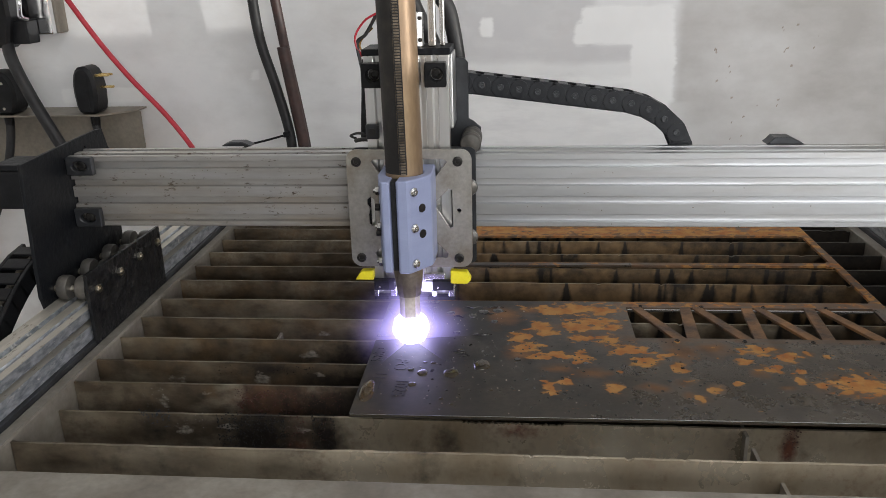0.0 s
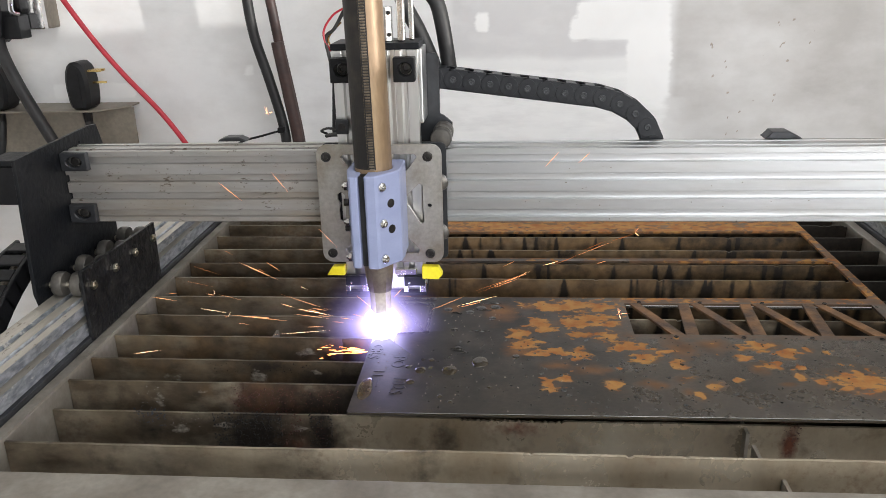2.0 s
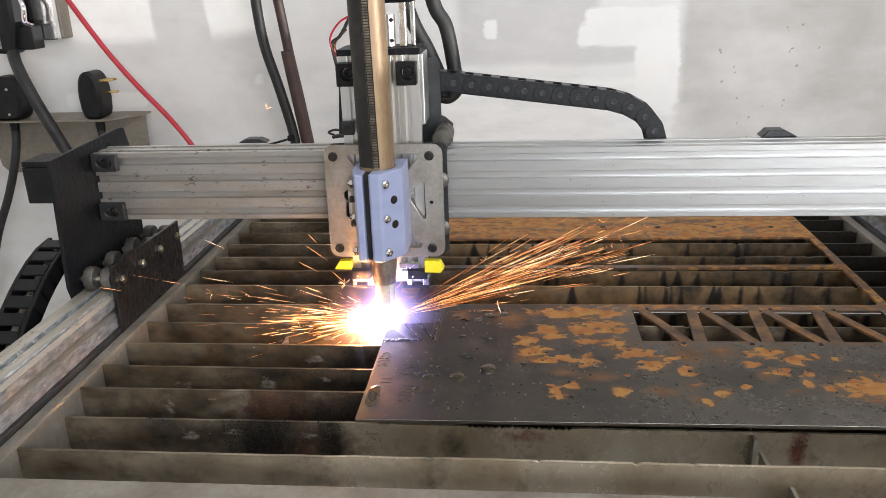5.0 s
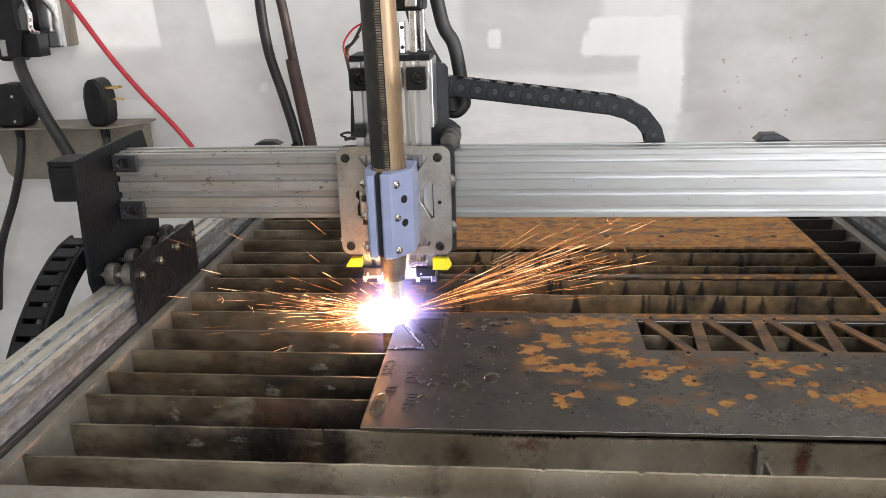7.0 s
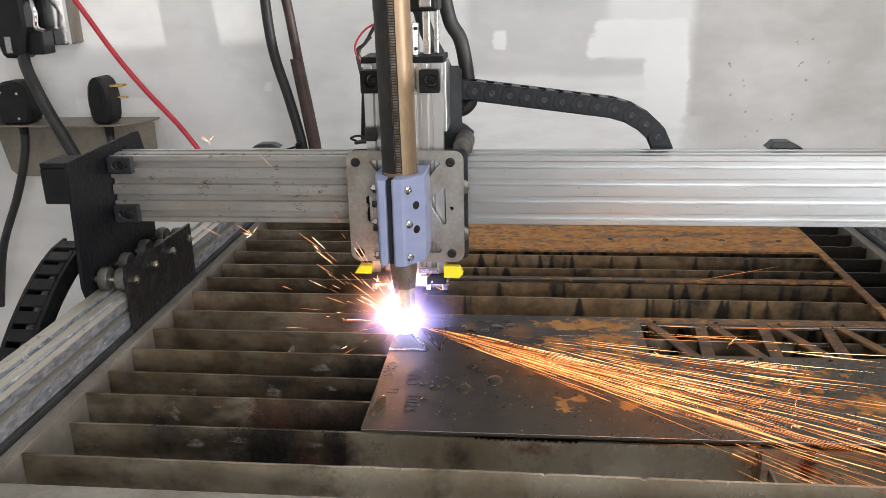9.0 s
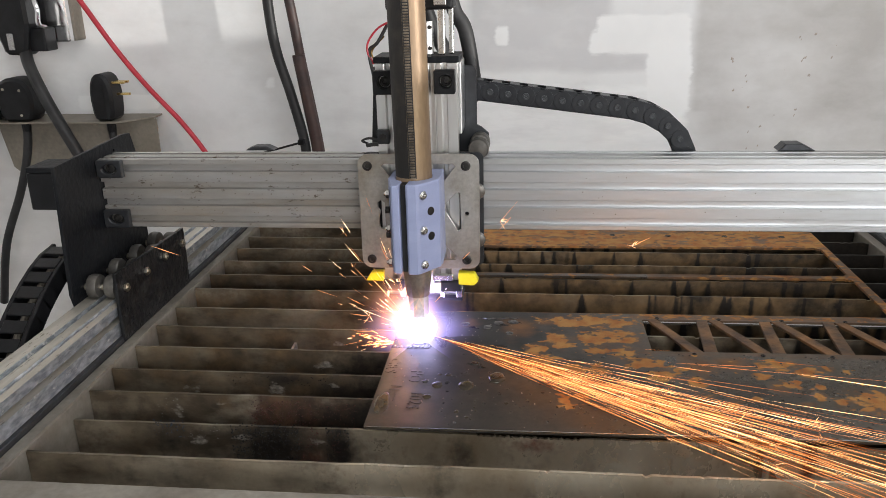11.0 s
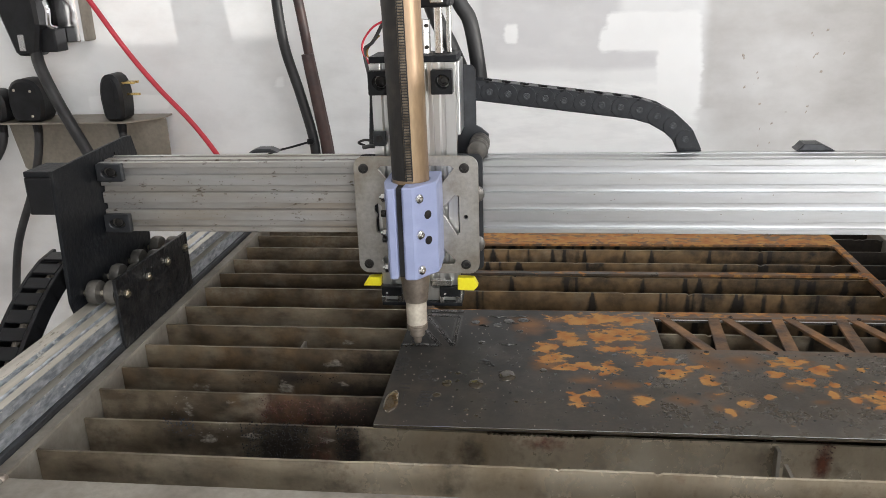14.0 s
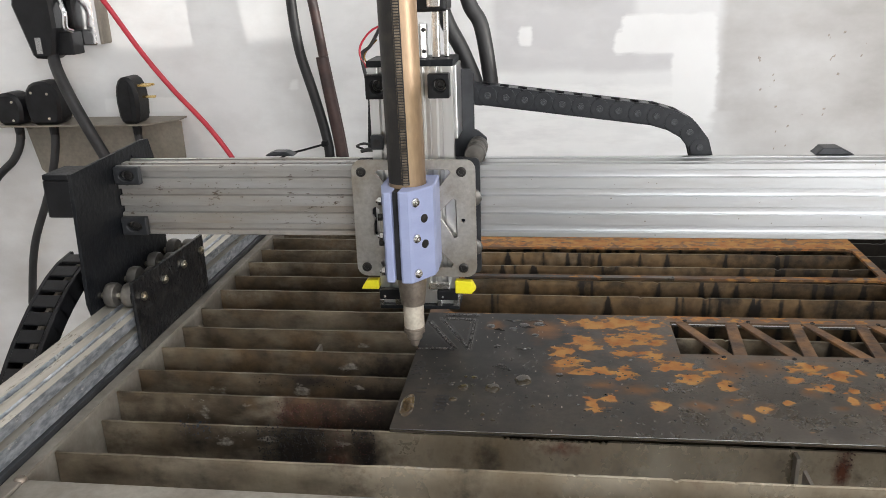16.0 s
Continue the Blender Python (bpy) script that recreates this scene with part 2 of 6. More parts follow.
M_DARKPLATE = mat("dark_plate", (0.045, 0.048, 0.053), 0.4, 0.4, (0.028, 0.029, 0.032), 30, 0.5, 0.1, 200)
M_CLAMP = mat("lilac_plastic", (0.32, 0.36, 0.54), 0.40, 0, (0.285, 0.325, 0.50), 15, 0.45, 0.01, 400, (1, 1, 3), grain=0.05)
M_BRASS = worn(mat("bronzed_tube", (0.33, 0.235, 0.13), 0.44, 0.4, (0.16, 0.10, 0.075), 20, 0.5, 0.06, 300, (1, 1, 0.3), spread=0.3, detail=9.0), "heat", (0.23, 0.14, 0.115), 0.45, 0.55, 70, 0.4, 9.0, (1, 1, 0.35), (0.16, 0.10, 0.085))
M_TEETH = mat("rack_steel", (0.22, 0.18, 0.135), 0.4, 0.7, (0.07, 0.055, 0.04), 90, 0.5, 0.1, 300)
M_RACK = mat("dark_rack", (0.011, 0.0095, 0.0085), 0.55, 0.1, (0.034, 0.028, 0.022), 60, 0.4, 0.1, 300)
M_NOZZLE = mat("heated_metal", (0.34, 0.29, 0.24), 0.45, 0.7, (0.22, 0.18, 0.15), 60, 0.5, 0.2, 300)
M_CERAMIC = mat("ceramic_cup", (0.58, 0.53, 0.44), 0.6, 0.1, (0.44, 0.38, 0.31), 70, 0.5, 0.2, 300)
M_STEEL = mat("bright_steel", (0.72, 0.71, 0.69), 0.22, 1.0, (0.55, 0.53, 0.50), 80, 0.4, 0.03, 300)
M_BOLT = mat("bolt_steel", (0.6, 0.56, 0.48), 0.3, 1.0, (0.4, 0.33, 0.22), 120, 0.4, 0.05, 400)
M_DARKBOLT = mat("blackened_bolt", (0.035, 0.033, 0.032), 0.4, 0.6, (0.06, 0.055, 0.05), 120, 0.4, 0.1, 400)
M_WHEEL = mat("wheel_resin", (0.10, 0.094, 0.086), 0.32, 0.4, (0.17, 0.155, 0.135), 80, 0.4, 0.05, 300)
M_YELLOW = mat("yellow_plastic", (0.82, 0.72, 0.02), 0.45, 0, (0.72, 0.62, 0.02), 60, 0.4, 0.03, 300)
M_SHELF = mat("shelf_sheet_metal", (0.24, 0.212, 0.175), 0.5, 0.25, (0.195, 0.172, 0.14), 14, 0.5, 0.08, 150)
M_CHROME = mat("chrome", (0.75, 0.75, 0.76), 0.12, 1.0, (0.66, 0.66, 0.67), 50, 0.4, 0.02, 300)
M_PRONG = mat("brass_prong", (0.75, 0.55, 0.22), 0.25, 1.0, (0.6, 0.42, 0.16), 90, 0.4, 0.02, 300)
M_REDSLAG = mat("red_slag", (0.085, 0.024, 0.015), 0.4, 0.1, (0.04, 0.014, 0.012), 150, 0.5, 0.4, 500)
M_BLUESLAG = mat("blue_slag", (0.035, 0.05, 0.075), 0.35, 0.2, (0.02, 0.025, 0.035), 150, 0.5, 0.4, 500)
M_LABEL = mat("silver_label", (0.5, 0.5, 0.5), 0.35, 0.6, (0.2, 0.2, 0.2), 400, 0.5, 0.0, 500)
M_ARC = glow("arc_core", (0.60, 0.58, 1.0), 13.5)
# Veils that stand in for the glare round the arc and spark root.
M_HALO = glare("arc_gas", (0.50, 0.42, 1.0), 2.7, 0.078, (0, 0, 0.009))
# Added ball that throws orange light on slats and beam.
M_GLOW_BALL = glow("white_hot_metal", (1.0, 0.42, 0.16), 280)
M_ROOT_GLARE = glare("root_glare", (1.0, 0.40, 0.17), 2.0, 0.065, (0.024, 0, 0))
M_SPARK = sparks("spark_glow", (1.0, 0.28, 0.07), (1.0, 0.60, 0.28), 0.6, 6.5)
M_SPARK_DIM = sparks("cooling_spark_glow", (1.0, 0.22, 0.04), (1.0, 0.52, 0.19), 0.30, 4.2)
M_SPARK_UNDER = glow("under_spark_glow", (1.0, 0.30, 0.09), 9.0)
M_SPARK_HOT = sparks("hot_spark_glow", (1.0, 0.36, 0.12), (1.0, 0.66, 0.40), 1.2, 8.0)

# ---- building helpers ----
BASE = {}


def thing(name, x, y, z, label, category, group="", kind=""):
    ob = new(name)
    ob.location = (x, y, z)
    ob.empty_display_size = 0.02
    BASE[ob.name] = Vector((x, y, z))
    return tagged(ob, label, category, group, kind)


def part(name, bm, material, parent, label="", smooth=False):
    """One mesh object under a thing or a part; the bmesh is in the room's metres."""
    off = BASE[parent.name]
    me = bpy.data.meshes.new(name)
    bmesh.ops.recalc_face_normals(bm, faces=bm.faces)
    bm.to_mesh(me)
    bm.free()
    me.transform(Matrix.Translation(-off))
    if smooth:
        me.shade_smooth()
        me.set_sharp_from_angle(angle=radians(35))
    me.materials.append(material)
    ob = new(name, me)
    ob.parent = parent
    BASE[ob.name] = off
    return tagged(ob, label)


def solo(name, bm, material, label, category, group="", kind="", smooth=False):
    """A thing of one mesh, its origin at the middle of its foot."""
    co = [v.co for v in bm.verts]
    lo = [min(c[i] for c in co) for i in range(3)]
    hi = [max(c[i] for c in co) for i in range(3)]
    base = Vector(((lo[0] + hi[0]) / 2, (lo[1] + hi[1]) / 2, lo[2]))
    me = bpy.data.meshes.new(name)
    bmesh.ops.recalc_face_normals(bm, faces=bm.faces)
    bm.to_mesh(me)
    bm.free()
    me.transform(Matrix.Translation(-base))
    if smooth:
        me.shade_smooth()
        me.set_sharp_from_angle(angle=radians(35))
    me.materials.append(material)
    ob = new(name, me)
    ob.location = base
    BASE[ob.name] = base
    return tagged(ob, label, category, group, kind)


def box(x0, x1, y0, y1, z0, z1, bev=0.0, bm=None):
    one = bmesh.new()
    bmesh.ops.create_cube(one, size=1)
    for v in one.verts:
        v.co = ((x0 + x1) / 2 + v.co.x * (x1 - x0), (y0 + y1) / 2 + v.co.y * (y1 - y0), (z0 + z1) / 2 + v.co.z * (z1 - z0))
    if bev:
        bmesh.ops.bevel(one, geom=one.edges[:], offset=bev, segments=2, affect="EDGES", profile=0.5)
    return join(bm, one)


def join(bm, one):
    if bm is None:
        return one
    me = bpy.data.meshes.new("tmp")
    one.to_mesh(me)
    one.free()
    bm.from_mesh(me)
    bpy.data.meshes.remove(me)
    return bm


AX = {"x": ((0, 1, 0), (0, 0, 1), (1, 0, 0)), "y": ((1, 0, 0), (0, 0, 1), (0, 1, 0)), "z": ((1, 0, 0), (0, 1, 0), (0, 0, 1))}


def flat(outer, holes, axis, a, b, bev=0.0, bm=None):
    """A plate with holes: outlines in the plane square to the axis, from a to b along it."""
    u, v, w = [Vector(q) for q in AX[axis]]
    one = bmesh.new()
    edges = []
    for loop in (outer, *holes):
        vs = [one.verts.new(u * p[0] + v * p[1] + w * a) for p in loop]
        edges += [one.edges.new((vs[i], vs[i - 1])) for i in range(len(vs))]
    if holes:
        bmesh.ops.triangle_fill(one, use_beauty=True, use_dissolve=False, edges=edges)
    else:
        one.faces.new(vs)
    faces = one.faces[:]
    ret = bmesh.ops.extrude_face_region(one, geom=faces)
    bmesh.ops.translate(one, vec=w * (b - a), verts=[g for g in ret["geom"] if isinstance(g, bmesh.types.BMVert)])
    bmesh.ops.recalc_face_normals(one, faces=one.faces)
    if bev:
        rim = [e for e in one.edges if len(e.link_faces) == 2 and e.calc_face_angle(0) > 0.9]
        bmesh.ops.bevel(one, geom=rim, offset=bev, segments=1, affect="EDGES")
    return join(bm, one)


def ring(cx, cy, r, n=16, squash=1.0):
    return [(cx + r * math.cos(6.28319 * i / n), cy + r * squash * math.sin(6.28319 * i / n)) for i in range(n)]


def rounded(x0, x1, y0, y1, r, n=5):
    out = []
    for cx, cy, a in ((x1 - r, y1 - r, 0), (x0 + r, y1 - r, 90), (x0 + r, y0 + r, 180), (x1 - r, y0 + r, 270)):
        out += [(cx + r * math.cos(radians(a + 90 * i / n)), cy + r * math.sin(radians(a + 90 * i / n))) for i in range(n + 1)]
    return out


def lathe(steps, origin, axis="z", n=28, bm=None):
    """A turned shape: (radius, height along the axis) from one end to the other."""
    u, v, w = [Vector(q) for q in AX[axis]]
    one = bmesh.new()
    o = Vector(origin)
    rows = []
    for r, h in steps:
        rows.append([one.verts.new(o + w * h + u * (r * math.cos(6.28319 * i / n)) + v * (r * math.sin(6.28319 * i / n))) for i in range(n)])
    for a, b in zip(rows, rows[1:]):
        for i in range(n):
            one.faces.new((a[i - 1], a[i], b[i], b[i - 1]))
    one.faces.new(rows[0])
    one.faces.new(rows[-1])
    bmesh.ops.recalc_face_normals(one, faces=one.faces)
    return join(bm, one)


def tube(points, r, n=12, bm=None, steps=8):
    """A hose along a smooth line through the points."""
    pts = [Vector(p) for p in points]
    line = []
    for i in range(len(pts) - 1):
        p0, p1, p2, p3 = pts[max(i - 1, 0)], pts[i], pts[i + 1], pts[min(i + 2, len(pts) - 1)]
        for k in range(steps):
            t = k / steps
            line.append(0.5 * (2 * p1 + (p2 - p0) * t + (2 * p0 - 5 * p1 + 4 * p2 - p3) * t * t + (3 * p1 - p0 - 3 * p2 + p3) * t ** 3))
    line.append(pts[-1])
    one = bmesh.new()
    rows = []
    side = Vector((0.3, 1, 0.2)).normalized()
    for i, p in enumerate(line):
        d = (line[min(i + 1, len(line) - 1)] - line[max(i - 1, 0)]).normalized()
        side = (side - d * side.dot(d)).normalized()
        up = d.cross(side)
        rr = r(i / (len(line) - 1)) if callable(r) else r
        rows.append([one.verts.new(p + side * (rr * math.cos(6.28319 * k / n)) + up * (rr * math.sin(6.28319 * k / n))) for k in range(n)])
    for a, b in zip(rows, rows[1:]):
        for k in range(n):
            one.faces.new((a[k - 1], a[k], b[k], b[k - 1]))
    one.faces.new(rows[0])
    one.faces.new(rows[-1])
    return join(bm, one)


def bolt(x, y, z, axis, r, h, sign, socket=0.5):
    """A rounded bolt head with a socket, its foot at the point, standing out along the axis."""
    s = [(r, 0), (r, h * 0.55), (r * 0.82, h * 0.9), (r * socket, h), (r * socket * 0.9, h * 0.45), (0.0002, h * 0.4)]
    return lathe([(a, b * sign) for a, b in s], (x, y, z), axis, 14)


def hexnut(x, y, z, axis, r, h, sign):
    s = [(r * 0.9, 0), (r, h * 0.12), (r, h * 0.85), (r * 0.85, h), (r * 0.45, h), (r * 0.45, h * 1.5), (0.0002, h * 1.5)]
    return lathe([(a, b * sign) for a, b in s], (x, y, z), axis, 6)


def grid_mesh(name, xs, ys, keep, place, attributes, material, parent, thick=None, label=""):
    """A fine sheet of cells: keep(i, j) says which exist, place(x, y) gives the point, attributes name -> function of (x, y)."""
    index, verts, faces, uv = {}, [], [], []

    def vid(i, j):
        if (i, j) not in index:
            index[i, j] = len(verts)
            verts.append(place(xs[i], ys[j]))
            uv.append((xs[i], ys[j]))
        return index[i, j]
    count = {}
    for i in range(len(xs) - 1):
        for j in range(len(ys) - 1):
            if keep((xs[i] + xs[i + 1]) / 2, (ys[j] + ys[j + 1]) / 2):
                f = (vid(i, j), vid(i + 1, j), vid(i + 1, j + 1), vid(i, j + 1))
                faces.append(f)
                for k in range(4):
                    e = (f[k], f[(k + 1) % 4])
                    key = (min(e), max(e))
                    count[key] = None if key in count else e
    if thick is not None:
        t = Vector(thick)
        low = {}
        for e in [e for e in count.values() if e]:
            for q in e:
                if q not in low:
                    low[q] = len(verts)
                    verts.append(tuple(Vector(verts[q]) + t))
                    uv.append(uv[q])
            faces.append((e[1], e[0], low[e[0]], low[e[1]]))
    me = bpy.data.meshes.new(name)
    me.from_pydata(verts, [], faces)
    for key, fn in attributes.items():
        at = me.attributes.new(key, "FLOAT", "POINT")
        at.data.foreach_set("value", [fn(*q) for q in uv])
    me.transform(Matrix.Translation(-BASE[parent.name]))
    me.materials.append(material)
    ob = new(name, me)
    ob.parent = parent
    BASE[ob.name] = BASE[parent.name]
    return tagged(ob, label)


def blob(x, y, cx, cy, rx, ry):
    return max(0.0, 1 - math.hypot((x - cx) / rx, (y - cy) / ry))

# ---- the room ----
WALL_Y = 1.0285


def setting(name, bm, material, label=""):
    return solo(name, bm, material, label, "", kind="structure")


wall_north = setting("wall_north", box(-2.4, 3.3, WALL_Y, WALL_Y + 0.15, -0.95, 2.7), M_WALL, "white painted workshop wall, patchy and marked")
setting("floor", box(-2.4, 3.3, -3.2, WALL_Y, -1.05, -0.95), M_FLOOR, "grey concrete workshop floor")
# Unseen ceiling; its opening is added for the overhead fill.
setting("ceiling", flat([(-2.4, -3.2), (3.3, -3.2), (3.3, WALL_Y), (-2.4, WALL_Y)], [[(-0.6, -2.2), (2.4, -2.2), (2.4, -0.9), (-0.6, -0.9)]], "z", 2.7, 2.8), M_CEIL, "plain white ceiling with an added opening")
setting("wall_west", box(-2.55, -2.4, -3.2, WALL_Y, -0.95, 2.7), M_WALL, "plain white side wall")
# Unseen wall; the narrow slit is sized to shape the sunlit patch.
setting("wall_east", flat([(-3.2, -0.95), (WALL_Y, -0.95), (WALL_Y, 2.7), (-3.2, 2.7)], [[(-2.4, 0.4), (-0.62, 0.4), (-0.62, 1.6), (-2.4, 1.6)], [(-0.48, 0.395), (-0.28, 0.395), (-0.28, 0.9), (-0.48, 0.9)]], "x", 3.3, 3.45), M_WALL, "plain white side wall with a window opening and an added slit")
setting("wall_south", flat([(-2.55, -0.95), (3.45, -0.95), (3.45, 2.7), (-2.55, 2.7)], [[(-0.3, 0.2), (2.9, 0.2), (2.9, 2.6), (-0.3, 2.6)]], "y", -3.35, -3.2), M_WALL, "plain white wall with a wide door opening")


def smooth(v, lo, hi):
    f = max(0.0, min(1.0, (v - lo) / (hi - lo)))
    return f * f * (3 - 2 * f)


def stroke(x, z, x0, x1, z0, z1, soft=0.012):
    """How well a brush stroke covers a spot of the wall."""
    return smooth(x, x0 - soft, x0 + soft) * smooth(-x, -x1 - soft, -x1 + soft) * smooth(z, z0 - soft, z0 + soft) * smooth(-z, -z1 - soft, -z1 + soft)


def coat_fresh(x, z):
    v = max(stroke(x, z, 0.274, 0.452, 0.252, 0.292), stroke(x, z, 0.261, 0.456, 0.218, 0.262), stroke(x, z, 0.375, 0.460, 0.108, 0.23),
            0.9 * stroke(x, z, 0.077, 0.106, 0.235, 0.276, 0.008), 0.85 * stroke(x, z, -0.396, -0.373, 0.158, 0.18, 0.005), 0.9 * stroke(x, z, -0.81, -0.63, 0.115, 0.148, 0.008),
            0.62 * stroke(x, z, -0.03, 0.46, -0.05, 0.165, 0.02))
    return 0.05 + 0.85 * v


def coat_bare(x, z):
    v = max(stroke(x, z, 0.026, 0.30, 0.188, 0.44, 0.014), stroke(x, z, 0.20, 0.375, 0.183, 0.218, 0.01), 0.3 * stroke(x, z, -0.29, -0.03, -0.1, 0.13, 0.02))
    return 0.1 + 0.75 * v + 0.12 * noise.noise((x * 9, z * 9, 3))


def coat_warm_shade(x, z):
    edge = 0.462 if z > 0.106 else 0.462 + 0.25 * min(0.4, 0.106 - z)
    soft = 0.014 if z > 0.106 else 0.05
    # Warm paint zone, darker towards the right.
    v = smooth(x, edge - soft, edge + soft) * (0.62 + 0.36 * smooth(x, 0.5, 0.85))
    # Shading low on the left wall, put into the paint colour.
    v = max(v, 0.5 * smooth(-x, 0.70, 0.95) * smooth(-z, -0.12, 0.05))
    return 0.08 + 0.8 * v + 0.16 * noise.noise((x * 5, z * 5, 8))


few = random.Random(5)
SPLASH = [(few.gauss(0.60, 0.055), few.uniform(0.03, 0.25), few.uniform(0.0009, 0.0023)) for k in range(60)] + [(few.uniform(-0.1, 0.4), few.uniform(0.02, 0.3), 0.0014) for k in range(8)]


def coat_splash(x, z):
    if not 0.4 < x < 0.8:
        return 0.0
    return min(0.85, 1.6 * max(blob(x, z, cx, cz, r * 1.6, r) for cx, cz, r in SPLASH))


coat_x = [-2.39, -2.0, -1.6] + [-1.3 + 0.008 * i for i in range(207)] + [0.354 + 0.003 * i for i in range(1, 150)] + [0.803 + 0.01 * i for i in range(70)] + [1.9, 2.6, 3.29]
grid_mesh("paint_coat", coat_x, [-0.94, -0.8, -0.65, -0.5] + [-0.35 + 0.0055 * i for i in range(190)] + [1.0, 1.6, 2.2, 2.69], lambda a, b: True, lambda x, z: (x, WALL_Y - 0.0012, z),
          {"fresh": coat_fresh, "bare": coat_bare, "warm_shade": coat_warm_shade, "splash": coat_splash}, M_COAT, wall_north, (0, 0.004, 0), "patchy brushed white and grey wall paint with painted shading")

# ---- cutting table ----
SLATS = [-0.054, 0.020, 0.0528, 0.0985, 0.152, 0.2057, 0.260, 0.3216, 0.373, 0.427, 0.481, 0.535, 0.589, 0.643, 0.697]
XL, XR = -0.286, 0.632
table = thing("cutting_table", 0.17, 0.33, -0.95, "steel plasma cutting table with burnt upright slats", "cutting table")


def slat_top(x, k):
    z = (-0.0163 - 0.0022 * max(0.0, min(1.0, (x + 0.02) / 0.25)) if k == 1 else -0.003) + 0.0004 * noise.noise((x * 30, k * 7.1, 0))
    if x > 0.03 and k != 1:
        z -= 0.003 * max(0.0, noise.noise((x * 90, k * 3.3, 4)) - 0.42) * 3
    if k == 1 and 0.10 < x < 0.19:
        z -= 0.0022 * abs(math.sin(x * 520))
    return z


def slat_burn_dark(x, z, k):
    v = 0.0
    if k >= 5:
        for i in range(14):
            rr = random.Random(k * 40 + i)
            cx = rr.uniform(0.06, 0.55)
            half = 0.0018 + rr.uniform(0.2, 0.75) * max(0.0, -z)
            v = max(v, rr.uniform(0.7, 1.4) * max(0.0, 1 - abs(x - cx) / half) * max(0.0, 1 + z / 0.075))
    # Rear slats are darker towards the right and at their right ends.
    if k >= 5:
        v = max(v, 0.75 * smooth(x, 0.556, 0.57), (0.42 + 0.2 * noise.noise((x * 12, z * 20, k))) * smooth(x, 0.33, 0.42) if k >= 8 else 0.0)
    if k >= 5 and x > 0.0:
        v = max(v, min(1.0, x / 0.05) * (0.9 * max(0.0, noise.noise((x * 24, z * 22, k * 4.4)) + 0.08) + 0.4 * max(0.0, noise.noise((x * 80, z * 60, k)))) * max(0.0, 1 + z / 0.07))
    if k == 1:
        v = max(v, 0.72 * blob(x, z, -0.09, -0.022, 0.07, 0.07), 0.5 * blob(x, z, -0.09, -0.045, 0.15, 0.07), 0.7 * blob(x, z, -0.028, -0.02, 0.03, 0.05), 0.5 * blob(x, z, 0.085, -0.02, 0.02, 0.03), 0.45 * blob(x, z, 0.2, -0.03, 0.02, 0.03), 0.5 * blob(x, z, -0.19, -0.015, 0.04, 0.02))
    if k == 2:
        v = max(v, blob(x, z, 0.0, -0.03, 0.07, 0.05))
    if k < 5:
        v = max(v, 0.5 * max(0.0, noise.noise((x * 20, z * 24, k * 2.7 + 9)) - 0.05) + 0.3 * max(0.0, noise.noise((x * 75, z * 70, k))))
    if k == 3:
        v = max(v, 0.7 * blob(x, z, -0.1, -0.005, 0.05, 0.012), blob(x, z, -0.02, -0.03, 0.05, 0.04))
    if 1 < k < 5:
        v = max(v, 0.75 * blob(x, z, -0.03, -0.035, 0.09, 0.07))
    # The front two slats stay lighter on the right.
    if k < 2 and x > 0.1:
        v *= 0.75
    return (1.25 if k > 4 else 1.5) * v


def slat_tan(x, z, k):
    if k >= 6:
        return 0.25 + 0.38 * max(0.0, min(1.0, (x + 0.03) / 0.12)) + 0.15 * noise.noise((x * 8, z * 20, k * 3.1))
    return (0.12 if k < 2 else 0.22) + 0.16 * noise.noise((x * 6, z * 20, k * 3.1))


# Grime plus painted shade: front slats lighten rightwards, all darken below a wavy line.
def slat_grime_shade(x, z, k):
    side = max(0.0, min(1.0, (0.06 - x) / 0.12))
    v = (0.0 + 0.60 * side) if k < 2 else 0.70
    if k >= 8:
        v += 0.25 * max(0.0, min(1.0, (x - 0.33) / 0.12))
    # Waterline residue and the shade between slats, both put into the colour.
    tide_shade = 0.027 + 0.008 * noise.noise((x * 7, k * 2.9, 1.0)) + 0.002 * noise.noise((x * 40, k * 1.9, 5.0))
    v += 0.36 * smooth(-z, tide_shade, tide_shade + 0.006)
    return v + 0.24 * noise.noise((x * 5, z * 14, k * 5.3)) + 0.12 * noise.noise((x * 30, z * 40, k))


def slat_rust(x, z, k):
    v = 0.12 + 0.42 * max(0.0, noise.noise((x * 13, z * 26, k * 6.1 + 2)))
    if k == 2:
        v = max(v, 1.35 * blob(x, z, -0.085, -0.02, 0.06, 0.055), 1.0 * blob(x, z, -0.03, -0.02, 0.06, 0.04))
    if k == 1:
        v = max(v, 0.8 * blob(x, z, -0.06, -0.03, 0.06, 0.05), blob(x, z, 0.39, -0.014, 0.012, 0.025), 0.7 * blob(x, z, 0.15, -0.006, 0.05, 0.012))
    if k == 3:
        v = max(v, 0.7 * blob(x, z, -0.1, -0.02, 0.09, 0.04))
    if k >= 7:
        v = max(v, 0.32 + 0.1 * noise.noise((x * 9, z * 9, k)))
    return v


PALE = {1: ((-0.165, -0.014, 0.02, 0.008), (-0.05, -0.012, 0.016, 0.008), (-0.12, -0.010, 0.02, 0.006)), 2: ((-0.195, -0.016, 0.012, 0.014), (-0.15, -0.006, 0.012, 0.006)),
        3: ((-0.20, -0.016, 0.022, 0.008), (-0.11, -0.014, 0.02, 0.012), (-0.05, -0.010, 0.012, 0.008)), 4: ((-0.075, -0.014, 0.026, 0.008),), 5: ((-0.07, -0.014, 0.02, 0.006),)}


